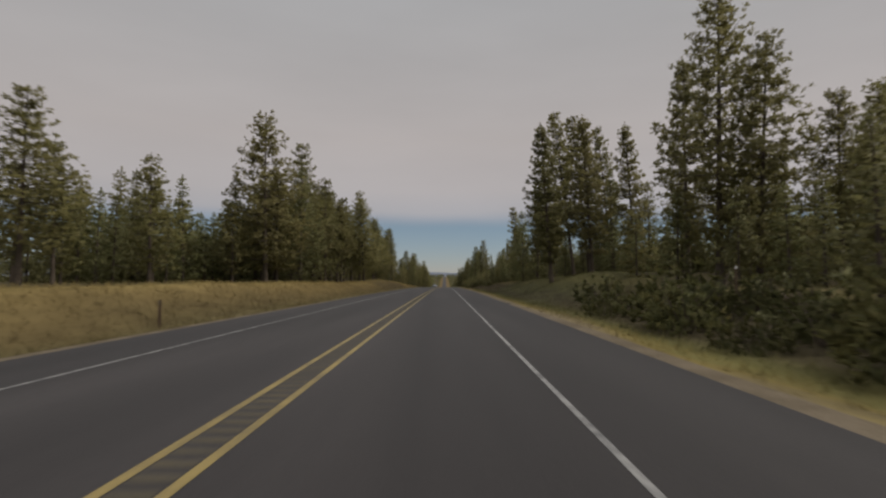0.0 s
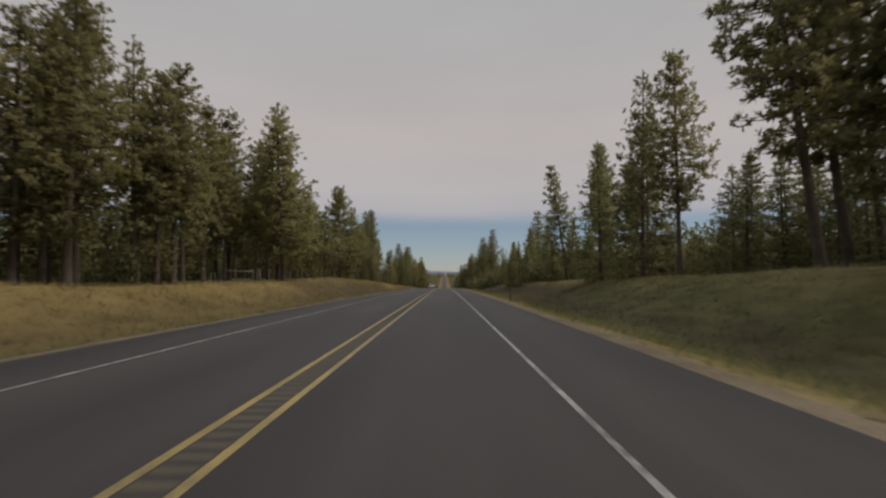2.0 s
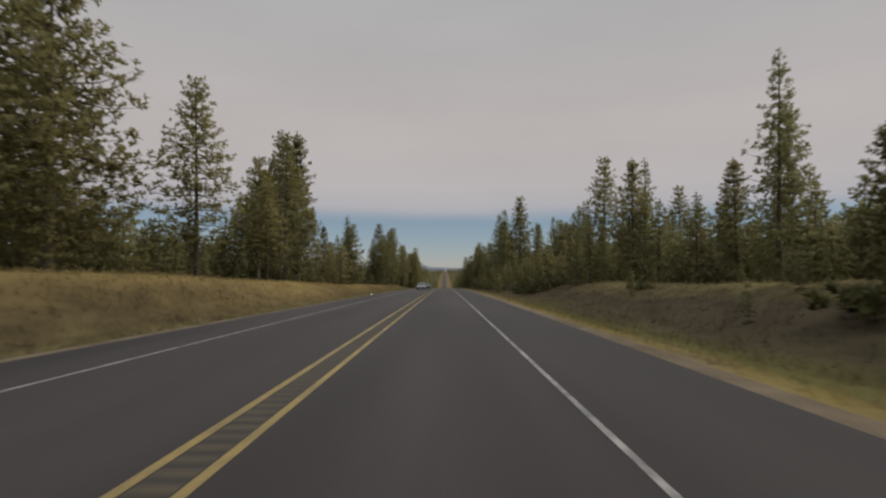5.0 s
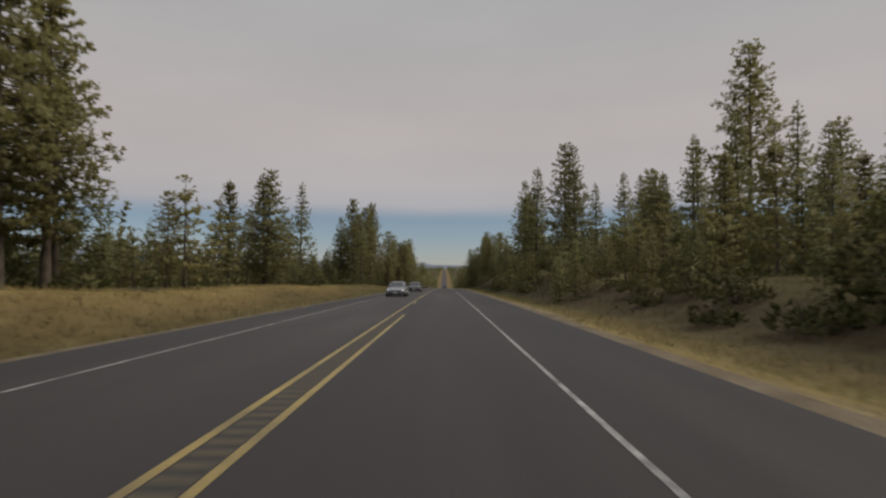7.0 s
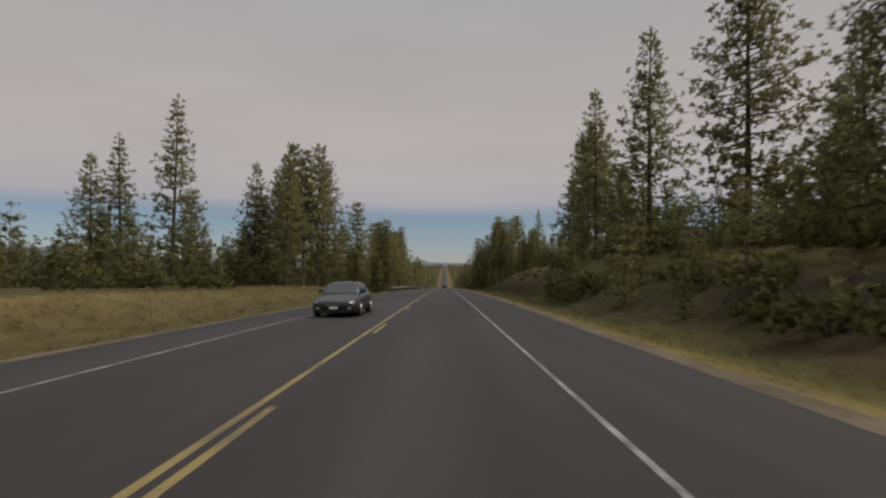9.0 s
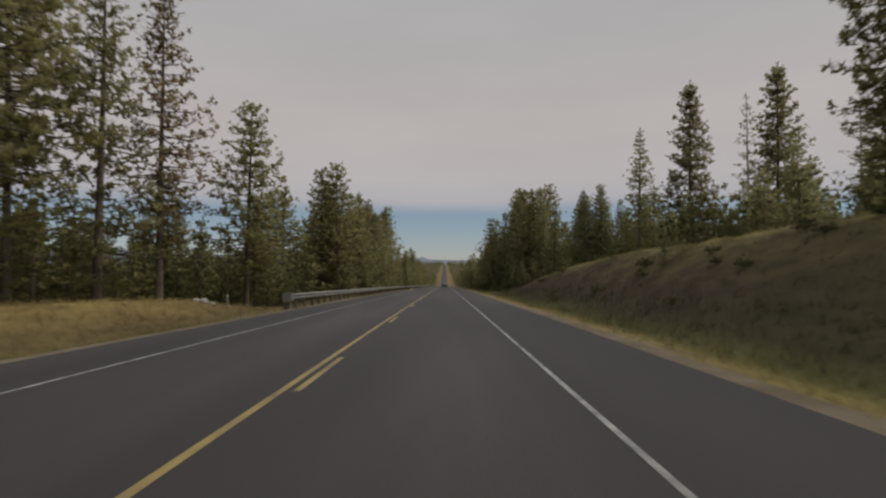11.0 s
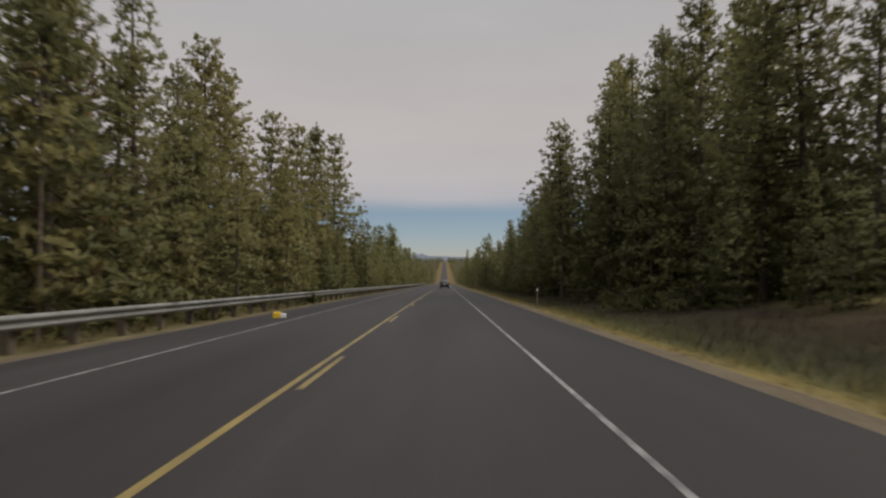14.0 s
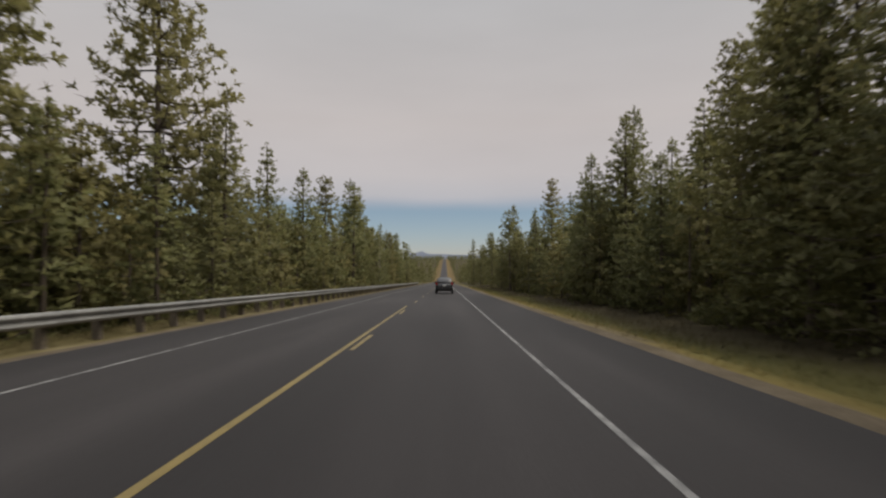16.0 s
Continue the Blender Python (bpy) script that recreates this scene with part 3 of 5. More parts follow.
stock("P5", pine("pine_tree", 15, 20, 0.26, 2.3, 36, 5, 9, 8, 0.302, NEEDLES, BARK, 0.3, 0.34, trunk_r=0.2, inner=0.45), "gaunt leaning ponderosa pine with a thin open crown", "tree", "roadside pines")
stock("S1", pine("sparse_pine", 41, 20, 0.25, 1.9, 24, 4, 4, 6, 0.22, NEEDLES, PALE_BARK, 0.3, 0.38, inner=0.5), "thin half-dead pine with sparse needles", "tree", "thin pines")
stock("B1", pine("rusty_pine", 42, 20, 0.2, 2.9, 32, 5, 7, 8, 0.27, BROWN_NEEDLES, BARK, 0.3, 0.32), "pine with rusty brown dying needles", "tree", "dying pines")
stock("P6", pine("pine_tree", 16, 20, 0.33, 2.3, 34, 5, 9, 8, 0.313, NEEDLES, BARK, 0.35, 0.36, trunk_r=0.2), "tall ponderosa pine, bare trunk under a high crown", "tree", "roadside pines")
stock("P7", pine("pine_tree", 17, 20, 0.17, 2.6, 42, 5, 9, 8, 0.32, NEEDLES, BARK, 0.3, 0.26, trunk_r=0.24), "tall narrow ponderosa pine with a shaggy dense crown", "tree", "roadside pines")
# lighter trees for the depth of the woods
stock("W1", pine("pine_tree", 61, 18, 0.14, 3.2, 22, 5, 6, 4, 0.46, NEEDLES, BARK, 0.25, 0.28, limbs=4), "ponderosa pine in the depth of the woods", "tree", "woodland pines")
stock("W2", pine("fir_tree", 62, 18, 0.03, 3.0, 24, 5, 6, 4, 0.46, FIR_NEEDLES, BARK, 0.12, 0.22, droop=0.18, top=0.1, limbs=4), "dark fir in the depth of the woods", "tree", "woodland firs")
stock("W3", pine("pine_tree", 63, 18, 0.3, 2.6, 20, 5, 6, 4, 0.44, NEEDLES, BARK, 0.3, 0.3, limbs=4), "slim woodland pine with a bare lower trunk", "tree", "woodland pines")
stock("W4", pine("fir_tree", 64, 10, 0.02, 2.3, 15, 5, 4, 2, 0.68, FIR_NEEDLES, BARK, 0.12, 0.25, droop=0.1, top=0.1, limbs=5), "small dark fir deep in the woods", "tree", "woodland firs")
stock("U1", bush("shrub", 51, 1.6, 1.9, 150, 8, 0.26, 0.055, LEAVES), "dense olive green roadside shrub", "shrub", "roadside shrubs")
stock("U2", bush("shrub", 52, 1.1, 1.1, 90, 8, 0.24, 0.05, LEAVES), "low scrubby shrub in the verge", "shrub", "roadside shrubs")

planted = []


def plant(key, x, y, tall, lean=0.0, rng=random):
    """Sets one tree of a kind at a place, its foot on the ground; lean: degrees towards the left."""
    ob, used = tagged_kinds[key]
    s = tall / ob["tall"]
    wide = 1.12 * s ** 0.75 * rng.uniform(0.9, 1.12) if tall > 4 else s
    m = Matrix.Translation((x, y, land(x, y) - 0.05)) @ Matrix.Rotation(radians(-lean), 4, "Y") @ Matrix.Rotation(rng.uniform(0, 6.28), 4, "Z")
    if used:
        base = ob.scale
        copy_thing(ob, m @ Matrix.Diagonal((wide / base[0], wide / base[1], s / base[2], 1)))
    else:
        ob.matrix_basis = m @ Matrix.Diagonal((wide, wide, s, 1))
        tagged_kinds[key][1] = True
    planted.append((x, y))


# the trees that stand out, stretch by stretch: kind, place, height
STAND = (
    ("P1", -19, 24.2, 9.1),
    ("P2", -25, 34.7, 9.5),
    ("F2", -28, 45.8, 7.8),
    ("F1", -31, 54.8, 11.6),
    ("P3", -28, 57.7, 8),
    ("P3", -19, 57.9, 18.5),
    ("F2", -33, 62.2, 11.9),
    ("F2", -27, 63.2, 8.5),
    ("F1", -17.5, 66, 14),
    ("F1", -30, 66.1, 8.8),
    ("P1", -19.3, 72, 18.5),
    ("P1", -19, 78.1, 12.5),
    ("P1", -17.4, 79.5, 15.4),
    ("P2", -20, 83.8, 15.5),
    ("P2", -22, 84, 15.2),
    ("F2", -18, 85.9, 14.8),
    ("P2", -17, 86.4, 12.7),
    ("P2", -16.6, 87.7, 13.8),
    ("P4", -22, 103.9, 16.7),
    ("P3", -16, 108.5, 16.6),
    ("P1", -17.4, 111, 18.5),
    ("P1", -24.3, 115.6, 19.5),
    ("P2", -21.6, 116.7, 16.3),
    ("P1", -18, 135.9, 10.2),
)
for row in STAND:
    plant(*row)
STAND = (
    ("P1", -27.8, 137.4, 15.5),
    ("P1", -21.7, 139, 14),
    ("P2", -24.3, 139.5, 14.2),
    ("P2", -26, 139.6, 14.4),
    ("P2", -24, 144.5, 9.7),
    ("P3", -19.8, 157.8, 17.8),
    ("P3", -21.1, 164.8, 19.5),
    ("P2", -33, 170.3, 22),
    ("P3", -30, 176, 18.5),
    ("P1", -22, 184.1, 18.1),
    ("P1", -19, 194.1, 10.8),
    ("P2", -22, 200.1, 15.2),
    ("F2", -19.9, 203.5, 19),
    ("S1", -20.7, 205.4, 20),
    ("P2", -25, 208.2, 14),
    ("P3", -24, 209.4, 15.4),
    ("P1", -28, 210.3, 12.3),
    ("P1", -22.5, 211.7, 21.4),
    ("P2", -25, 215.5, 18.5),
    ("P4", -22, 216.9, 23.1),
    ("P1", -28, 221, 18),
    ("P4", -24, 223, 20),
    ("Y2", -22, 225.3, 4.2),
    ("Y1", -17.3, 226.3, 7.5),
)
for row in STAND:
    plant(*row)
STAND = (
    ("F1", -26.5, 227, 17),
    ("Y1", -24, 232, 4.6),
    ("Y1", -19.5, 237, 7.5),
    ("P1", -24, 237, 8.5),
    ("P3", -20, 250.5, 13),
    ("F1", -20.4, 251.6, 12.6),
    ("P4", -28, 260.2, 13.7),
    ("P1", -28, 267, 10.4),
    ("Y1", -30, 282, 5.9),
    ("F1", -34, 296.6, 13),
    ("F2", -32, 298.3, 15.1),
    ("F2", -18, 306, 15.5),
    ("F2", -31.2, 306.4, 22),
    ("F1", -23.3, 311, 15.5),
    ("P3", -21, 312.4, 14.8),
    ("P2", -23, 313.1, 11.8),
    ("P5", -20, 314.4, 16.6),
    ("P5", -19, 316.8, 18.6, -3),
    ("P1", -18, 320.2, 20, -2),
    ("P2", -23, 327.5, 22.6),
    ("F2", -19, 328.6, 20.6),
    ("P1", -40, 330.1, 16.1),
    ("B1", -20.1, 337.3, 22.6),
    ("P1", -22, 341.8, 11),
)
for row in STAND:
    plant(*row)
STAND = (
    ("F1", -24, 342.4, 8.7),
    ("P1", -16.3, 343.5, 17.3),
    ("P1", -17, 347.7, 10.1),
    ("F1", -17, 350.9, 12.1),
    ("P1", -26, 351.5, 10),
    ("P1", -12.3, 361.6, 16.8),
    ("P1", -14.5, 362.2, 17.8),
    ("P3", -15, 364, 13.5),
    ("F1", -24.3, 368, 16.3),
    ("F1", -16, 369.5, 15.5),
    ("P3", -14, 373, 14),
    ("P1", -15.5, 374, 16.5),
    ("F1", -12.1, 374.8, 15.7),
    ("P1", -18, 384, 20.5),
    ("F1", -11.2, 386, 13.5),
    ("P1", -16.5, 391, 20),
    ("B1", -13.5, 391.7, 18.3),
    ("P2", -28, 392, 21),
    ("P1", -16, 392.4, 17.6),
    ("F1", -12.5, 397.9, 15.9),
    ("B1", -14, 400.8, 15.5),
    ("P2", -16, 401.7, 18.2),
    ("F1", -13, 403.5, 16.9),
    ("B1", -15.2, 405.5, 15.5),
    ("F1", -16, 413, 18.1),
)
for row in STAND:
    plant(*row)
STAND = (
    ("P1", -16, 415.1, 17.1),
    ("P1", -17, 419.6, 22.2),
    ("P1", -18, 424.5, 22.2),
    ("F2", -17, 430, 13),
    ("P1", -15, 430.2, 14.8),
    ("P1", -17, 438.4, 18.4),
    ("P1", -18, 445.1, 23.7),
    ("P4", -17.5, 452.7, 26),
    ("P1", -20, 460.2, 10.1),
    ("P1", -26.2, 460.7, 30),
    ("P1", -20.5, 462.5, 14),
    ("P2", -19, 462.7, 11.8),
    ("F1", -12.1, 464.5, 12.5),
    ("P1", -18.4, 469.3, 29),
    ("F1", -18.2, 470.4, 16.4),
    ("F2", -15.5, 483.4, 17),
    ("F1", -14, 488.6, 15.3),
    ("P1", -14, 498.8, 16.3),
    ("F1", -13.7, 511, 18),
    ("S1", -13.5, 547.8, 13.3),
)
for row in STAND:
    plant(*row)
STAND = (
    ("P1", 29, 35.7, 13.7),
    ("P3", 23, 39.5, 18.5),
    ("P2", 30, 40.7, 14.6),
    ("P1", 21.5, 41.9, 23.9),
    ("P4", 25, 55.2, 22.5),
    ("S1", 40, 58.4, 12.7),
    ("P1", 27, 61.2, 10.8),
    ("P4", 24.3, 68.6, 19.4, 4),
    ("P4", 14, 70, 20.9, 3),
    ("P4", 19.6, 71.8, 21.4, 3),
    ("F1", 29, 76.2, 13.6),
    ("P5", 20, 83, 26, 6),
    ("F2", 26, 83.2, 16.7),
    ("P5", 23, 85, 26, 6),
    ("P5", 27.5, 88, 25, 6),
    ("S1", 43.5, 92.5, 18.8),
    ("P2", 19.2, 98.4, 18.7),
    ("F1", 17.7, 102.7, 18.6),
    ("F1", 16.1, 109.8, 14.3),
    ("P4", 32.5, 111.7, 13.9),
    ("P1", 24, 118, 18.2),
    ("P6", 26.8, 128.3, 16.4, 4),
    ("P6", 27.8, 133, 17.3, 4),
    ("P6", 26, 137.6, 21.5, 5),
)
for row in STAND:
    plant(*row)
STAND = (
    ("P6", 28, 145.7, 20.6, 5),
    ("P6", 31.3, 157, 22, 6),
    ("P7", 22.0, 151, 21.3, 7),
    ("F2", 24.6, 153.5, 8.2),
    ("F2", 20.2, 90.5, 7.6),
    ("F2", 23.8, 92.2, 8.6),
    ("W2", 26.2, 93.0, 9.0),
    ("F2", 24.8, 88.4, 7.8),
    ("W2", 28.0, 90.0, 9.6),
    ("F1", 22.0, 95.5, 8.5),
    ("U1", 12.4, 204.5, 2.2),
    ("U1", 14.2, 206.5, 2.7),
    ("Y1", 15.6, 208.0, 4.4),
    ("Y2", 13.4, 209.6, 3.2),
    ("U2", 11.2, 207.0, 1.3),
    ("U2", 10.6, 211.5, 1.1),
    ("U1", 12.6, 214.0, 1.9),
    ("Y1", 16.4, 212.5, 4.0),
    ("U1", 13.0, 219.0, 1.8),
    ("U2", 11.4, 221.0, 1.0),
    ("U1", 14.6, 222.5, 2.2),
    ("Y2", 15.8, 224.5, 3.6),
    ("U1", 12.8, 226.5, 1.6),
    ("Y1", 15.2, 230.0, 3.8),
    ("P2", -21.5, 107.5, 14.5),
    ("P2", -23.6, 110.4, 14.5),
    ("F2", 29.6, 155.4, 8.0),
    ("W2", 35.2, 157.5, 10.0),
    ("F2", 36.5, 155.0, 9.0),
    ("W2", 34.0, 151.0, 9.5),
    ("F1", 27.2, 158.5, 7.0),
    ("U1", 17.2, 148.5, 2.7),
    ("U1", 19.4, 149.5, 2.2),
    ("F1", 31, 161.2, 9.2),
    ("F1", 29, 162, 8),
    ("F2", 22.2, 172.1, 15.8),
    ("F2", 15.5, 199.5, 6.5),
    ("F1", 18, 203, 8),
    ("P4", 31, 184.4, 16.2),
    ("P4", 24, 205, 15.9),
    ("F2", 27, 207.6, 16.5),
    ("F1", 42, 236.1, 13.2),
    ("F2", 25, 236.2, 14),
    ("F1", 37, 242.7, 14.8),
    ("F2", 36, 246, 17.7),
    ("P1", 33.4, 249.4, 25.3),
    ("F1", 26, 256.5, 12.4),
    ("F1", 27.8, 258.4, 12.4),
    ("P1", 26, 258.9, 13.1),
    ("F2", 28, 259, 12.8),
    ("F2", 32, 259.8, 17.5),
    ("F2", 33.8, 262, 18),
    ("F1", 18.3, 266, 17.6),
    ("P1", 29, 266.6, 12.9),
    ("P1", 58, 269, 22),
)
for row in STAND:
    plant(*row)
STAND = (
    ("F1", 28, 274.1, 15.1),
    ("F2", 24, 275.4, 13.6),
    ("P2", 36, 279.4, 12.8),
    ("P1", 20, 280.6, 21),
    ("F1", 16.6, 289, 18.8),
    ("F1", 38, 294.8, 18.6),
    ("F1", 17, 306, 19.5),
    ("P1", 21, 309.6, 10.9),
    ("P5", 20, 311.4, 14.7),
    ("P5", 20.5, 318.4, 18.6),
    ("P4", 20, 322.4, 18.4),
    ("U1", 17.8, 335.8, 3.6),
    ("S1", 38, 348.6, 15.1),
    ("F2", 18, 349.5, 11.5),
    ("P4", 27, 359, 19.8),
    ("S1", 35, 361.3, 19.4),
    ("P4", 39.3, 363, 23.6),
    ("P3", 24, 365.1, 8.1),
    ("F1", 20, 369, 10),
    ("F1", 23, 369.6, 8.8),
    ("F1", 18.3, 370.2, 10),
    ("P1", 20.5, 370.4, 10.7),
    ("P1", 28, 375.3, 10.2),
    ("F1", 17.2, 384.7, 10.4),
)
for row in STAND:
    plant(*row)
STAND = (
    ("P1", 26, 387, 11.8),
    ("F1", 22.2, 388, 13.5),
    ("P3", 23.9, 393, 14.8),
    ("P1", 26, 401.7, 15.9),
    ("F1", 19, 404.7, 16.2),
    ("P2", 24, 407.2, 13.2),
    ("P1", 18, 408, 19.7),
    ("P1", 17, 409.8, 17.6),
    ("P1", 17, 416.9, 21.5),
    ("F1", 16.5, 421.5, 20),
    ("F1", 21.5, 419, 22.5),
    ("P3", 25, 424, 24),
    ("F1", 20.5, 431, 24),
    ("P3", 24.5, 436, 25),
    ("F1", 14.0, 427, 18.5),
    ("F1", 18, 426.6, 23),
    ("F1", 17.4, 431.4, 22.5),
    ("P1", 12, 436, 18),
    ("P3", 18.4, 435.8, 23.5),
    ("P1", 19.5, 441, 26),
    ("F1", 14, 442.3, 18.5),
    ("F1", 13, 443, 16),
    ("F1", 12, 449, 12),
    ("F1", 12, 453, 11.5),
    ("P1", 14, 453.2, 15.2),
    ("P3", 12.5, 455, 13),
    ("P1", 14, 457.4, 15.3),
    ("F1", 12.3, 466, 9),
    ("P1", 19, 470, 17),
    ("F1", 17.5, 477.4, 12.5),
)
for row in STAND:
    plant(*row)
STAND = (
    ("F1", 14.1, 477.6, 14.8),
    ("F1", 12.3, 480, 12.3),
    ("F1", 15.4, 480.3, 16),
    ("P1", 17, 521, 17.5),
    ("F1", 12.5, 533, 15.5),
)
for row in STAND:
    plant(*row)

# ---- the woods between and behind them ----
wood = random.Random(5)


def free(x, y, gap):
    return all((x - a) ** 2 + (y - b) ** 2 > gap * gap for a, b in planted)


def fill(count, x0, x1, y0, y1, kinds, low, high, gap):
    for _ in range(count):
        for _ in range(12):
            x, y = wood.uniform(x0, x1), wood.uniform(y0, y1)
            if free(x, y, gap):
                plant(wood.choice(kinds), x, y, wood.uniform(low, high), rng=wood)
                break


def thicket(name, count, x0, x1, y0, y1, kinds, low, high, gap, needles, label):
    """Trees in the depth of the woods, too close-set to count, as one crown mass and its trunks."""
    crowns, ways, verts, faces = [], [], [], []
    for _ in range(count):
        for _ in range(12):
            x, y = wood.uniform(x0, x1), wood.uniform(y0, y1)
            if free(x, y, gap):
                break
        else:
            continue
        planted.append((x, y))
        ob = tagged_kinds[wood.choice(kinds)][0]
        s = wood.uniform(low, high) / ob["tall"]
        wide = 1.1 * s ** 0.75 * wood.uniform(0.9, 1.12)
        m = np.array((Matrix.Translation((x, y, land(x, y) - 0.05)) @ Matrix.Rotation(wood.uniform(0, 6.28), 4, "Z")
                      @ Matrix.Diagonal((wide, wide, s, 1))))
        turned = np.linalg.inv(m[:3, :3]).T
        for c in ob.children:
            co = np.empty(3 * len(c.data.vertices), dtype=np.float32)
            c.data.vertices.foreach_get("co", co)
            co = co.reshape(-1, 3) @ m[:3, :3].T + m[:3, 3]
            if c.name.startswith("crown"):
                crowns.append(co.reshape(-1, 3, 3))
                way = np.empty(3 * len(c.data.loops), dtype=np.float32)
                c.data.corner_normals.foreach_get("vector", way)
                way = way.reshape(-1, 3) @ turned.T
                ways.append(way / np.linalg.norm(way, axis=1, keepdims=True))
            else:
                off = len(verts)
                verts += [tuple(v) for v in co[:63]]
                faces += [tuple(v + off for v in p.vertices) for p in c.data.polygons if max(p.vertices) < 63]
    me = soup(name, np.concatenate(crowns), needles)
    me.normals_split_custom_set(np.concatenate(ways).tolist())
    ob = tagged(new(name, me), label, "trees", kind="stuff")
    trunks = new("trunks", mesh_of("trunks", verts, faces, BARK, smooth=True))
    trunks.parent = ob
    return ob


# open pine stand beside the meadow, then the denser wood behind it
fill(26, -30, -19, 60, 165, ["P2", "W1", "W3"], 10, 15, 3.0)
thicket("woods", 34, -60, -30, 10, 215, ["W1", "W2", "W3"], 8, 14, 3.5, NEEDLES, "close-set pine woods behind the meadow")
fill(14, -32, -20, 62, 200, ["Y1", "Y2"], 3.5, 6.5, 2.5)
thicket("woods", 27, -60, -27, 215, 310, ["W1", "W2"], 5, 10, 3.5, FIR_NEEDLES, "low mixed woods behind the meadow")
fill(14, -34, -19, 216, 300, ["Y1", "Y2"], 3, 6, 2.5)
fill(12, -24, -18, 310, 340, ["Y1", "Y2", "W2"], 4, 7, 2.2)
fill(24, -15, -10.8, 365, 480, ["W2", "Y1", "W2"], 6, 10, 2.6)
fill(16, -34, -15, 336, 385, ["W1", "W2"], 6, 9, 3.0)
fill(40, -34, -15, 385, 500, ["W1", "W2", "W3"], 10, 17, 3.0)
thicket("woods", 40, -34, -12, 490, 640, ["W1", "W2"], 11, 18, 3.2, FIR_NEEDLES, "dark woods behind the guard rail")
fill(30, -13.5, -10.6, 350, 600, ["Y1", "Y2"], 4, 7, 2.0)
# the bank on the other side
thicket("woods", 24, 24, 50, 5, 64, ["W1", "W3"], 11, 16, 3.2, NEEDLES, "tall pine woods above the bank")
thicket("woods", 34, 26, 60, 130, 250, ["W1", "W2", "W3"], 6, 10.5, 3.4, NEEDLES, "pine woods on the rise above the bank")
fill(16, 15, 24, 5, 55, ["Y1", "Y2", "W2"], 4, 8, 2.4)
fill(16, 20, 32, 160, 235, ["W2", "W2", "P4"], 7.5, 11, 2.4)
fill(26, 18, 34, 175, 300, ["Y1", "Y2", "W2"], 4, 9, 2.6)
thicket("woods", 36, 22, 50, 240, 410, ["W1", "W2"], 6, 11, 3.0, FIR_NEEDLES, "woods above the cutting")
fill(50, 14, 30, 405, 520, ["W2", "W1"], 8, 12.5, 2.6)
fill(40, 19, 46, 380, 450, ["W2", "W1"], 8, 13, 2.4)
fill(20, 11.5, 14.5, 432, 520, ["Y1", "Y2"], 4, 8, 2.0)
thicket("woods", 40, 10.8, 34, 520, 680, ["W1", "W2"], 11, 18, 3.2, FIR_NEEDLES, "dark woods beside the falling road")
fill(24, -40, -21, 22, 64, ["W2", "W2", "W1"], 7, 11, 2.6)
fill(5, -24, -18.5, 56, 68, ["W2", "W1"], 10, 13, 2.4)
fill(26, 9.5, 18, 222, 292, ["Y1", "Y2", "Y1"], 2.4, 5.2, 1.7)
fill(30, 23, 42, 128, 235, ["Y1", "Y2"], 3, 6, 2.2)
fill(16, 23, 40, 60, 128, ["Y1", "Y2"], 3, 6, 2.2)
fill(14, -30, -20, 95, 165, ["Y1", "Y2"], 3, 5, 2.2)
fill(14, 12, 19, 231, 256, ["Y1", "Y2", "W2"], 3.2, 6, 1.6)
fill(10, -46, -25, 232, 262, ["Y1", "W2"], 4, 6.5, 2.2)
fill(16, -42, -24, 86, 128, ["W2", "W2", "W2"], 5, 9, 2.2)
fill(6, -36, -24, 92, 112, ["Y1", "Y2"], 3.5, 6, 1.8)
fill(16, -34, -19.5, 316, 350, ["Y1", "Y2", "W2"], 4, 8, 2.0)
fill(16, -48, -24, 165, 215, ["W2", "W1"], 5, 9, 2.6)
fill(14, 22, 44, 140, 215, ["W2", "W1"], 5, 9, 2.6)
fill(24, 12.6, 18, 456, 560, ["W2", "W2", "W2"], 9, 12.5, 2.0)
fill(22, -18, -12.4, 452, 560, ["W2", "W2", "W1"], 8, 12.5, 2.0)
fill(14, -17, -12.6, 508, 585, ["W2", "W2", "P4"], 13, 16, 2.4)
fill(14, -26, -15, 420, 462, ["W2", "W2"], 11, 15, 2.0)
fill(22, -31, -18.5, 98, 192, ["Y1", "Y2"], 2.4, 5, 1.8)
fill(14, 19, 31, 60, 180, ["Y1", "Y2"], 2.4, 5, 1.8)
fill(14, 14, 19, 396, 425, ["Y1", "Y2", "W2"], 4, 9, 1.8)
fill(9, 26, 38, 80, 106, ["W2", "W2"], 9, 13, 2.4)
plant("W4", 34, 96, 7)
# the dark second growth that closes the woods behind the tall trees
thicket("undergrowth", 110, 27, 46, 40, 128, ["W4"], 4.5, 7.5, 2.2, FIR_NEEDLES, "dark second growth under the tall pines")
thicket("undergrowth", 108, 29, 48, 128, 210, ["W4"], 6, 9, 2.2, FIR_NEEDLES, "dark second growth behind the bank")
thicket("undergrowth", 82, 24, 44, 200, 300, ["W4"], 5, 8, 2.2, FIR_NEEDLES, "dark second growth on the rise")
thicket("undergrowth", 108, 21, 40, 300, 410, ["W4"], 4, 7, 2.2, FIR_NEEDLES, "dark second growth above the cutting")
thicket("undergrowth", 108, 18, 36, 410, 520, ["W4"], 8, 12, 2.2, FIR_NEEDLES, "dark second growth beside the road")
thicket("undergrowth", 108, -44, -25, 55, 140, ["W4"], 5.5, 9, 2.2, FIR_NEEDLES, "dark second growth under the pine stand")
thicket("undergrowth", 90, -46, -26, 140, 225, ["W4"], 5, 8.5, 2.2, FIR_NEEDLES, "dark second growth behind the meadow")
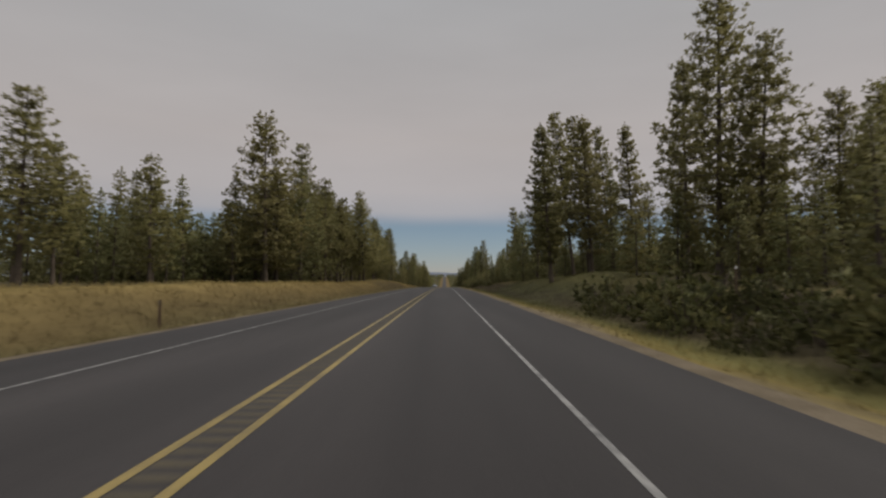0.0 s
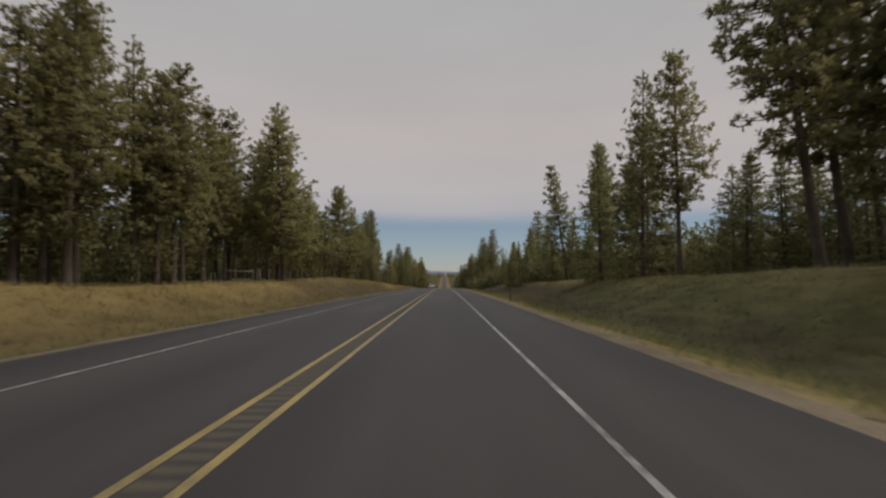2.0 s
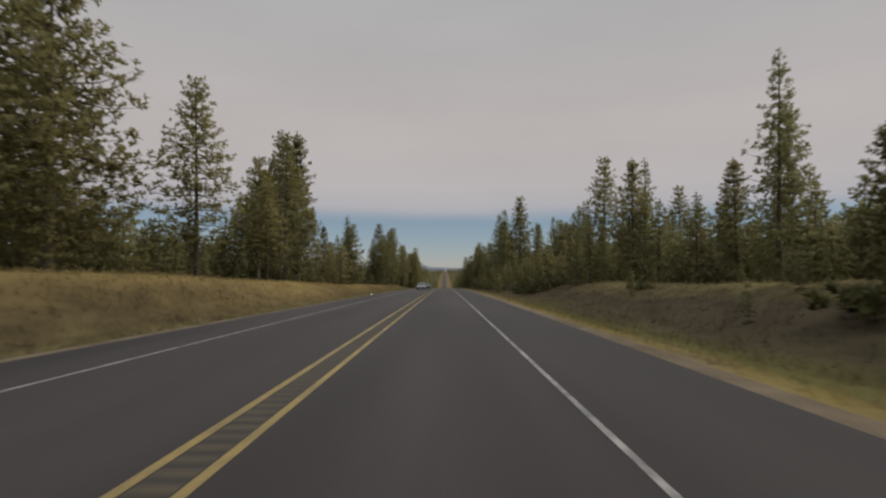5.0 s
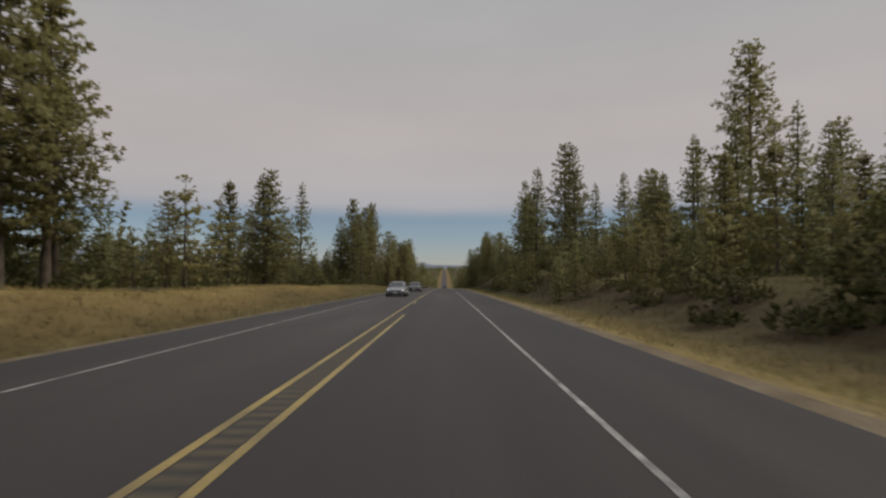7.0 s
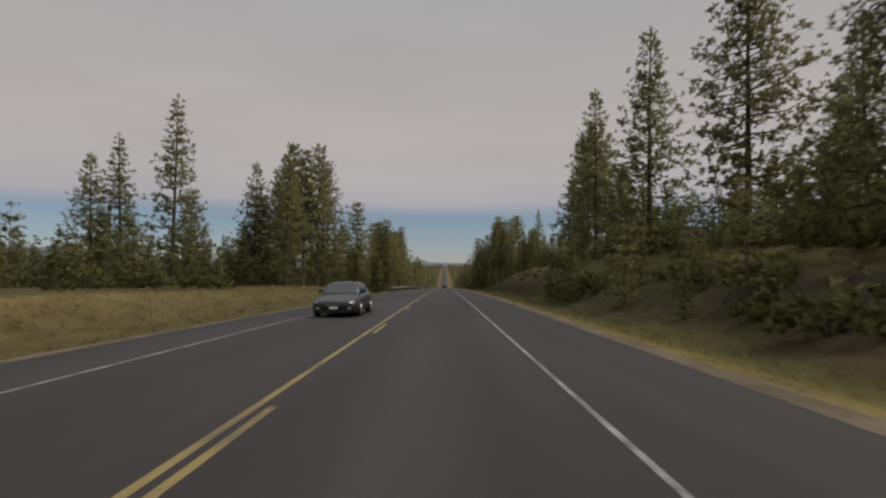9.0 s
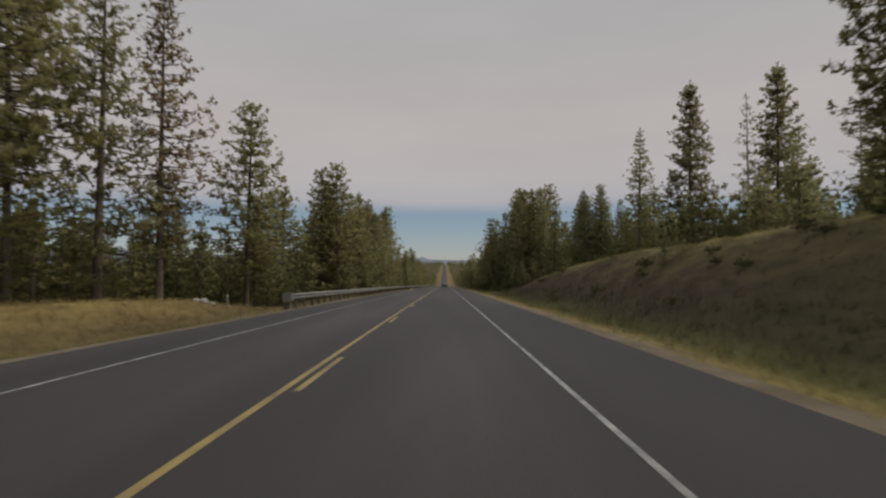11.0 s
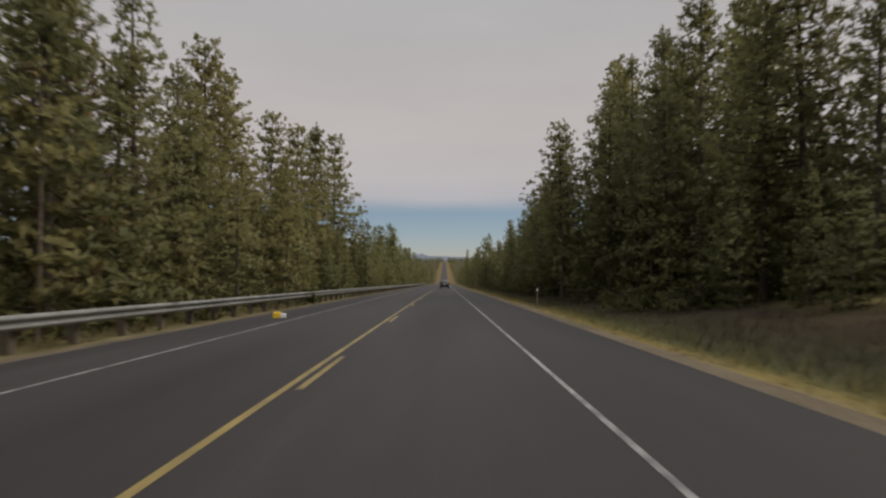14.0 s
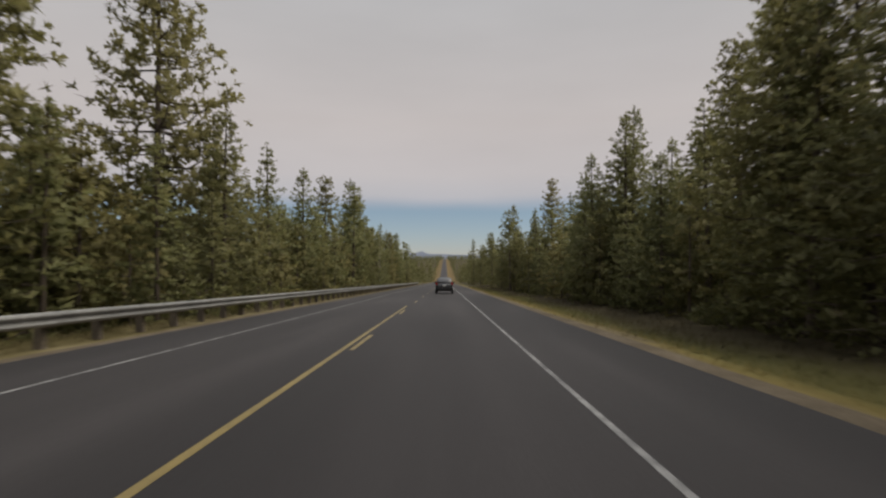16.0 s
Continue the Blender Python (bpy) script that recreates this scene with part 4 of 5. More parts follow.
thicket("undergrowth", 90, -50, -28, 225, 320, ["W4"], 3.5, 6, 2.2, FIR_NEEDLES, "low second growth behind the meadow")
thicket("undergrowth", 108, -40, -20, 320, 420, ["W4"], 6, 9.5, 2.2, FIR_NEEDLES, "second growth below the guard rail")
thicket("undergrowth", 90, -38, -19, 420, 510, ["W4"], 9, 13, 2.2, FIR_NEEDLES, "second growth beyond the guard rail")
# shrubs
fill(16, 11, 16.5, 298, 338, ["U2"], 0.4, 0.8, 1.5)
fill(26, 8.5, 14, -4, 38, ["U1", "U2", "U1"], 1.2, 2.6, 1.0)
fill(10, 11, 18, 150, 178, ["U1", "U2", "Y2"], 0.9, 2.2, 1.3)
fill(28, 10, 18, 228, 300, ["U1", "U2", "Y2"], 0.9, 2.6, 1.3)
fill(14, 9, 17, 290, 400, ["U2"], 0.3, 0.7, 1.8)
fill(12, 13.5, 19, 285, 340, ["U1", "Y2"], 1.0, 2.4, 1.5)
fill(22, 11, 14, 410, 520, ["U1", "U2"], 0.8, 1.8, 1.2)
fill(30, -14, -9.9, 350, 520, ["U1", "U2"], 0.9, 2.0, 1.3)
fill(12, -24, -15, 205, 320, ["U1", "U2"], 0.9, 2.0, 1.3)


# ---- far woods: too many to count ----
def far_wood(name, spots, label):
    rng = np.random.default_rng(9)
    centres, axes, tall = [], [], []
    for x, y, h in spots:
        z = land(x, y)
        for k in range(12):
            f = 0.05 + 0.92 * k / 11
            r = h * 0.17 * (1.05 - f)
            for _ in range(4 if f < 0.75 else 2):
                w = rng.uniform(0, 6.28)
                centres.append((x + r * math.cos(w), y + r * math.sin(w), z + h * f))
                axes.append((math.cos(w) * 0.6, math.sin(w) * 0.6, 0.1))
                tall.append(h)
    tri = blades(rng, np.array(centres), np.array(axes), 2, 1.0, 0.3)
    mid = np.repeat(np.array(centres), 2, axis=0)[:, None, :]
    tri = mid + (tri - mid) * (np.repeat(np.array(tall), 2) / 11.0)[:, None, None]
    return tagged(new(name, soup(name, tri, FIR_NEEDLES)), label, "trees", kind="stuff")


far = random.Random(8)
spots = []
for _ in range(420):
    spots.append((far.choice((-1, 1)) * far.uniform(12.5, 70), far.uniform(600, 1120), far.uniform(10, 17)))
far_wood("far_woods", spots, "distant pine woods along the falling road")
spots = []
for _ in range(330):
    side = far.choice((-1, 1))
    spots.append((side * far.uniform(60, 330), far.uniform(-40, 1100), far.uniform(9, 16)))
for _ in range(900):
    side = far.choice((-1, 1))
    spots.append((side * far.uniform(46, 150), far.uniform(-30, 660), far.uniform(7, 12)))
far_wood("far_woods", spots, "pine woods set well back from the road")
spots = []
for _ in range(760):
    y = far.uniform(1150, 3000)
    side = far.choice((-1, 1))
    spots.append((side * (15 + far.random() ** 1.6 * y * 0.45), y, far.uniform(10, 18)))
for _ in range(520):
    side = far.choice((-1, 1))
    spots.append((side * (14 + far.random() ** 1.3 * 420), far.uniform(2350, 3100), far.uniform(14, 20)))
for _ in range(26):
    spots.append((far.uniform(-22, 22), far.uniform(2960, 3120), far.uniform(10, 15)))
far_wood("far_woods", spots, "dark woods on the far hillside")

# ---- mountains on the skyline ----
# the blue haze of distance is painted into these base colours
RIDGE = material("haze_tinted_mountain", [(0.075, 0.09, 0.125), (0.092, 0.107, 0.142), (0.115, 0.128, 0.16)], 1.0, 0.004, 0.03, 0)


def ridge(name, y, x0, x1, low, high, seed, label):
    verts, faces = [], []
    n = 110
    for i in range(n + 1):
        x = x0 + (x1 - x0) * i / n
        up = low + (high - low) * (1 - i / n)
        crest = up * (0.75 + 0.5 * noise.noise((x * 0.0016, seed, 0)) + 0.12 * noise.noise((x * 0.008, seed, 4)))
        verts += [(x, y - 250, -70), (x, y - 90, -40 + 0.55 * (crest + 28)), (x, y, -12 + crest), (x, y + 200, -70)]
    for i in range(n):
        for k in range(3):
            faces.append((4 * i + k, 4 * i + 4 + k, 4 * i + 5 + k, 4 * i + 1 + k))
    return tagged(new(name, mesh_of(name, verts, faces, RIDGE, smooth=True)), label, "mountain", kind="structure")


ridge("backdrop", 3350, -3000, 420, 10, 135, 2.3, "mountains on the horizon, tinted haze blue")
ridge("backdrop", 3250, -300, 3000, 15, 5, 7.7, "low hills on the horizon, tinted haze blue")


def peak(y, x, wide, tall, foot, label):
    """One long low mountain whose shoulders run out to both sides."""
    verts, faces = [], []
    n = 64
    for i in range(n + 1):
        u = -1 + 2 * i / n
        px = x + wide * u
        h = tall * (max(0.0, 1 - abs(u)) ** 1.5) * (1 + 0.18 * noise.noise((u * 5, 1.7, 0))) + 0.08 * tall * noise.noise((u * 14, 0.3, 0)) * (1 - abs(u))
        verts += [(px, y - 200, foot - 40), (px, y - 80, foot + 0.5 * h), (px, y, foot + h), (px, y + 160, foot - 40)]
    for i in range(n):
        for k in range(3):
            faces.append((4 * i + k, 4 * i + 4 + k, 4 * i + 5 + k, 4 * i + 1 + k))
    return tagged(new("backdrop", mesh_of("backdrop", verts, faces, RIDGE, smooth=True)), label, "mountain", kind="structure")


peak(3420, -130, 270, 42, -22, "mountain above the far woods, tinted haze blue")


# ---- guard rail ----
STEEL = material("galvanised_steel", [(0.135, 0.132, 0.125), (0.195, 0.192, 0.182), (0.26, 0.256, 0.24)], 0.55, 0.7, 9, 0.1, metal=0.55, vary=0.1)
POST_WOOD = material("weathered_post", [(0.05, 0.042, 0.032), (0.1, 0.08, 0.06), (0.15, 0.125, 0.095)], 0.9, 2, 20, 0.5, vary=0.25)
RAIL_X, RAIL_FROM, RAIL_TO, BAY = -8.35, 328.6, 610.0, 3.81


def beam_mesh(length):
    """A W-shaped steel beam running along y."""
    outline = ((-0.01, 0.0), (0.06, 0.035), (0.075, 0.07), (0.06, 0.105), (0.0, 0.135), (-0.01, 0.155), (0.0, 0.175),
               (0.06, 0.205), (0.075, 0.24), (0.06, 0.275), (-0.01, 0.31))
    verts, faces = [], []
    for y in (0, length / 2, length):
        for x, z in outline:
            verts += [(x, y, z), (x - 0.012, y, z)]
    n = 2 * len(outline)
    for j in range(2):
        for i in range(len(outline) - 1):
            a = j * n + 2 * i
            faces += [(a, a + n, a + n + 2, a + 2), (a + 1, a + 3, a + n + 3, a + n + 1)]
        a = j * n
        faces += [(a, a + 1, a + n + 1, a + n), (a + n - 2, a + 2 * n - 2, a + 2 * n - 1, a + n - 1)]
    return mesh_of("beam", verts, faces, STEEL)


def cube_mesh(name, x0, x1, y0, y1, z0, z1, mat, bevel=0.012):
    bm = bmesh.new()
    box_bm(bm, x0, x1, y0, y1, z0, z1, bevel)
    return bm_mesh(name, bm, mat)


rail = tagged(new("guard_rail"), "galvanised W-beam guard rail on dark posts", "guard rail")
rail.location = (RAIL_X, RAIL_FROM, level(RAIL_FROM))
beam, post = beam_mesh(BAY + 0.06), cube_mesh("post", -0.1, 0.1, -0.08, 0.08, -0.9, 0.72, POST_WOOD)
block = cube_mesh("blockout", -0.1, 0.1, -0.07, 0.07, -0.17, 0.17, POST_WOOD)
for i in range(int((RAIL_TO - RAIL_FROM) / BAY)):
    y = RAIL_FROM + i * BAY
    tip = math.degrees(math.atan2(level(y + BAY) - level(y), BAY))
    part("beam", beam, rail, m=pose(0, y - RAIL_FROM, level(y) - level(RAIL_FROM) + 0.44 + 0.004 * (i % 2), tip, 0, 0))
    for k in (0, 1):
        yy = y + k * BAY / 2
        p = part("post", post, rail, m=pose(-0.31, yy - RAIL_FROM, level(yy) - level(RAIL_FROM), wood.uniform(-1, 1), wood.uniform(-1, 1), 0))
        part("blockout", block, p, m=pose(0.2, 0, 0.58))
part("end_head", cube_mesh("end_head", -0.12, 0.16, -0.9, 0.0, -0.03, 0.36, STEEL, 0.03), rail, "grey steel impact head", pose(0, 0, 0.42))
part("end_plate", cube_mesh("end_plate", -0.22, 0.24, -0.95, -0.88, -0.06, 0.42, STEEL, 0.02), rail, "square end plate", pose(0, 0, 0.42))
part("post", cube_mesh("post", -0.09, 0.09, -0.6, -0.45, -0.9, 0.42, POST_WOOD), rail, m=pose(0.0, 0, 0))

# ---- delineators, litter ----
BROWN_POST = material("brown_flexible_post", [(0.05, 0.03, 0.018), (0.085, 0.05, 0.028)], 0.6, 3, 25, 0.1)
WHITE_PLASTIC = material("white_plastic", [(0.6, 0.6, 0.58), (0.75, 0.75, 0.73)], 0.5, 3, 25, 0.05)
YELLOW_BOX = material("yellow_card", [(0.62, 0.4, 0.02), (0.75, 0.5, 0.03)], 0.6, 4, 25, 0.05)


def delineator(x, y, tall, mat, tip, label):
    ob = tagged(new("marker_post"), label, "marker post")
    ob.location = (x, y, land(x, y) - 0.02)
    part("stake", cube_mesh("stake", -0.05, 0.05, -0.012, 0.012, -0.2, tall, mat, 0.006), ob)
    part("reflector", cube_mesh("reflector", -0.042, 0.042, -0.018, -0.012, tall - 0.16, tall - 0.04, tip, 0.002), ob, "small reflector")


delineator(-9.45, 18.3, 1.15, BROWN_POST, POST_WOOD, "brown flexible marker post in dry grass")
delineator(4.9, 94.2, 1.0, BROWN_POST, BROWN_POST, "thin brown marker post on the grassy verge")
delineator(5.05, 410.7, 1.15, POST_WOOD, WHITE_PLASTIC, "dark marker post with a white reflector in tall grass")
delineator(12.5, 23, 2.0, BROWN_POST, WHITE_PLASTIC, "marker post among shrubs with a white tip")


def crushed_box():
    ob = tagged(new("litter_box"), "crushed yellow and white carton on the shoulder", "litter")
    bm = bmesh.new()
    box_bm(bm, -0.2, 0.12, -0.14, 0.14, 0.0, 0.26, 0.02)
    for v in bm.verts:
        v.co.x += 0.05 * math.sin(9 * v.co.z + 5 * v.co.y)
    part("carton", bm_mesh("carton", bm, YELLOW_BOX), ob, "bright yellow card")
    bm = bmesh.new()
    box_bm(bm, 0.124, 0.36, -0.15, 0.13, 0.0, 0.24, 0.03)
    for v in bm.verts:
        v.co.z *= 1 - 0.25 * math.sin(6 * v.co.x)
    part("lid", bm_mesh("lid", bm, WHITE_PLASTIC), ob, "white flap")
    ob.matrix_basis = pose(-6.4, 401.4, level(401.4), 0, 0, 12) @ Matrix.Scale(0.85, 4)


crushed_box()


def snag(x, y, tall, lean):
    """A dead leaning pole of a pine with a few stubs."""
    ob = tagged(new("dead_snag"), "bare grey dead pine leaning among live trees", "dead tree")
    top = Vector((lean, 0.4, tall))
    tv, tf = tube([(0, 0, -0.3), top * 0.5, top], [0.14, 0.1, 0.03], 7)
    part("trunk", mesh_of("trunk", tv, tf, PALE_BARK, smooth=True), ob)
    for k in range(6):
        a = top * (0.45 + 0.09 * k)
        w = 2.4 * k
        tv, tf = tube([a, a + Vector((math.cos(w) * 0.5, math.sin(w) * 0.5, 0.2))], [0.025, 0.008], 4)
        part("stub", mesh_of("stub", tv, tf, PALE_BARK, smooth=True), ob)
    ob.location = (x, y, land(x, y))


snag(-27.0, 148.5, 14.3, 2.2)


def pasture_fence(x, ys):
    """Weathered posts with three wires; the first bays are braced by a top rail."""
    ob = tagged(new("pasture_fence"), "weathered grey wood and wire fence among pine trunks", "fence")
    ob.location = (x, ys[0], land(x, ys[0]))
    stake = cube_mesh("post", -0.065, 0.065, -0.065, 0.065, -0.5, 1.25, PALE_BARK, 0.02)
    for i, y in enumerate(ys):
        part("post", stake, ob, m=pose(0, y - ys[0], land(x, y) - land(x, ys[0]), wood.uniform(-3, 3), wood.uniform(-3, 3), 0))
        if i + 1 == len(ys):
            break
        a = Vector((0, y - ys[0], land(x, y) - land(x, ys[0])))
        b = Vector((0, ys[i + 1] - ys[0], land(x, ys[i + 1]) - land(x, ys[0])))
        for h in (0.35, 0.7, 1.05):
            up = Vector((0.06, 0, h))
            tv, tf = tube([a + up, (a + b) / 2 + up - Vector((0, 0, 0.03)), b + up], [0.004] * 3, 4)
            part("wire", mesh_of("wire", tv, tf, STEEL), ob)
        if i < 2:
            up = Vector((0, 0, 1.08))
            tv, tf = tube([a + up, b + up], [0.05, 0.045], 7)
            part("brace", mesh_of("brace", tv, tf, PALE_BARK, smooth=True), ob)


pasture_fence(-23.0, (110.4, 117.0, 119.5, 122.0, 128.6, 135.1))


def survey_stake(x, y, lean):
    ob = tagged(new("wooden_stake", cube_mesh("wooden_stake", -0.025, 0.025, -0.012, 0.012, -0.2, 0.8, PALE_BARK, 0.004)),
                "thin pale stake leaning in the meadow", "stake", "meadow stakes")
    ob.matrix_basis = pose(x, y, land(x, y), 0, lean, 0)


def stone(x, y, size, seed):
    """A rounded pale fieldstone, half sunk in the grass."""
    rng = random.Random(seed)
    bm = bmesh.new()
    bmesh.ops.create_icosphere(bm, subdivisions=3, radius=size)
    for v in bm.verts:
        p = v.co / size * 1.3 + Vector((seed, 0, 0))
        v.co *= 1 + 0.28 * noise.noise(p) + 0.1 * noise.noise(p * 3)
        v.co.z *= 0.72
    ob = tagged(new("fieldstone", bm_mesh("fieldstone", bm, PALE_STONE, smooth=True)), "rounded pale grey fieldstone in dry grass", "stone", "stones by the meadow")
    ob.matrix_basis = pose(x, y, land(x, y) + 0.3 * size, 0, 0, rng.uniform(0, 360))


PALE_STONE = material("pale_stone", [(0.1100, 0.1045, 0.0935), (0.1760, 0.1650, 0.1485), (0.2310, 0.2200, 0.1980)], 0.9, 2.0, 18, 0.5)
for i, (x, y, size) in enumerate(((-14.3, 331.2, 0.27), (-14.9, 331.6, 0.2), (-13.7, 331.0, 0.18), (-21.0, 332.0, 0.3), (-15.4, 332.6, 0.24))):
    stone(x, y, size, 40 + i)
delineator(-13.6, 333.0, 0.7, PALE_BARK, WHITE_PLASTIC, "short pale stake with a white tip in the grass")
survey_stake(-16.9, 93.4, 14)
survey_stake(-16.5, 93.7, -10)


def scrap(x, y, size, mat, label, seed):
    rng = random.Random(seed)
    bm = bmesh.new()
    bmesh.ops.create_icosphere(bm, subdivisions=2, radius=size)
    for v in bm.verts:
        v.co *= rng.uniform(0.7, 1.15)
        v.co.z = max(-0.2 * size, v.co.z * 0.6)
    ob = tagged(new("litter", bm_mesh("litter", bm, mat, smooth=True)), label, "litter")
    z = land(x, y) if not ROAD_LEFT < x < ROAD_RIGHT else level(y)
    ob.location = (x, y, z + 0.19 * size)


RUBBER = material("old_rubber", [(0.015, 0.015, 0.015), (0.035, 0.034, 0.033)], 0.8, 6, 30, 0.3)
scrap(-8.6, 200, 0.16, WHITE_PLASTIC, "crumpled white plastic bag in dry grass", 3)
scrap(8.6, 234, 0.09, WHITE_PLASTIC, "crumpled white wrapper in the ditch", 4)
scrap(4.05, 33.5, 0.1, RUBBER, "scrap of tyre rubber on the shoulder", 5)


# ---- vehicles ----
SILVER = material("silver_car_paint", [(0.12, 0.123, 0.135), (0.15, 0.154, 0.166)], 0.35, 1, 60, 0, metal=0.6, coat=0.7)
BLACK = material("black_car_paint", [(0.01, 0.01, 0.012), (0.016, 0.016, 0.019)], 0.45, 1, 60, 0, coat=0.25)
NAVY = material("dark_blue_car_paint", [(0.012, 0.0125, 0.014), (0.018, 0.019, 0.021)], 0.4, 1, 60, 0, coat=0.4)
CAR_GLASS = material("dark_car_glass", [(0.012, 0.014, 0.016), (0.02, 0.022, 0.025)], 0.08, 1, 30, 0, gloss=0.25)
TYRE = material("tyre_rubber", [(0.014, 0.014, 0.014), (0.024, 0.024, 0.024)], 0.85, 4, 40, 0.2)
ALLOY = material("alloy", [(0.35, 0.35, 0.36), (0.5, 0.5, 0.5)], 0.35, 4, 30, 0, metal=0.8)
TRIM = material("black_trim", [(0.01, 0.01, 0.01), (0.02, 0.02, 0.02)], 0.6, 4, 40, 0.1)
LENS = material("headlamp_lens", [(0.6, 0.62, 0.65), (0.75, 0.76, 0.78)], 0.12, 4, 30, 0)
RED_LENS = material("tail_lamp_lens", [(0.22, 0.008, 0.006), (0.3, 0.015, 0.01)], 0.2, 4, 30, 0)
PLATE = material("pale_plate", [(0.5, 0.5, 0.5), (0.62, 0.62, 0.6)], 0.5, 4, 30, 0)
LIT = bpy.data.materials.new("lit_headlamp")
LIT.use_nodes = True
LIT.node_tree.nodes["Principled BSDF"].inputs["Emission Color"].default_value = (1.0, 0.96, 0.88, 1)
LIT.node_tree.nodes["Principled BSDF"].inputs["Emission Strength"].default_value = 0.6


def loft(name, stations, mat, belly=0.12):
    """A closed body through cross-sections (y, half width below, half width above, bottom, top)."""
    verts, faces = [], []
    for y, w0, w1, z0, z1 in stations:
        h = z1 - z0
        half = [(0, z0), (w0 * 0.8, z0), (w0 * 0.97, z0 + h * belly), (w0, z0 + h * 0.45), (w0 * 0.4 + w1 * 0.6, z0 + h * 0.8),
                (w1 * 0.93, z1 - h * 0.05), (w1 * 0.6, z1 - h * 0.005), (0, z1)]
        ring = half + [(-x, z) for x, z in half[-2:0:-1]]
        verts += [(x, y, z) for x, z in ring]
    n = 14
    for j in range(len(stations) - 1):
        for i in range(n):
            faces.append((j * n + i, j * n + (i + 1) % n, (j + 1) * n + (i + 1) % n, (j + 1) * n + i))
    faces.append(tuple(range(n))[::-1])
    faces.append(tuple((len(stations) - 1) * n + i for i in range(n)))
    me = mesh_of(name, verts, faces, mat, smooth=True)
    return me


def panel(name, corners, mat, thick=0.012):
    """A thin plate through four corners, with depth along its normal."""
    c = [Vector(p) for p in corners]
    nrm = (c[1] - c[0]).cross(c[3] - c[0]).normalized() * thick
    verts = [*c, *[p + nrm for p in c]]
    return mesh_of(name, verts, [(3, 2, 1, 0), (4, 5, 6, 7), (0, 1, 5, 4), (1, 2, 6, 5), (2, 3, 7, 6), (3, 0, 4, 7)], mat)


def wheel_of(parent, x, y, r):
    bm = bmesh.new()
    bmesh.ops.create_cone(bm, cap_ends=True, segments=24, radius1=r, radius2=r, depth=0.22, matrix=Matrix.Rotation(math.pi / 2, 4, "Y"))
    bmesh.ops.bevel(bm, geom=[e for e in bm.edges if abs(abs(e.verts[0].co.x) - 0.11) < 0.01 and abs(abs(e.verts[1].co.x) - 0.11) < 0.01 and len(e.link_faces) == 2],
                    offset=0.03, segments=2, affect="EDGES")
    w = part("wheel", bm_mesh("wheel", bm, TYRE, smooth=True), parent, "black tyre", pose(x, y, r))
    bm = bmesh.new()
    bmesh.ops.create_cone(bm, cap_ends=True, segments=20, radius1=r * 0.66, radius2=r * 0.6, depth=0.03, matrix=Matrix.Rotation(math.pi / 2 if x > 0 else -math.pi / 2, 4, "Y"))
    part("rim", bm_mesh("rim", bm, ALLOY), w, "alloy rim", pose(0.118 if x > 0 else -0.118, 0, 0))


def wheel_arch(parent, s, wide, y, r):
    """The dark hollow over a wheel: a half disc let into the flank."""
    bm = bmesh.new()
    rim = [(0, y + r * math.cos(radians(a)), r * 0.84 + r * math.sin(radians(a))) for a in range(-8, 189, 14)]
    near, far = [bm.verts.new((s * wide, p[1], p[2])) for p in rim], [bm.verts.new((s * (wide - 0.16), p[1], p[2])) for p in rim]
    bm.faces.new(near)
    bm.faces.new(far[::-1])
    for k in range(len(rim)):
        n = (k + 1) % len(rim)
        bm.faces.new((near[k], far[k], far[n], near[n]))
    bmesh.ops.recalc_face_normals(bm, faces=bm.faces)
    part("wheel_arch", bm_mesh("wheel_arch", bm, TRIM), parent, "dark wheel arch")


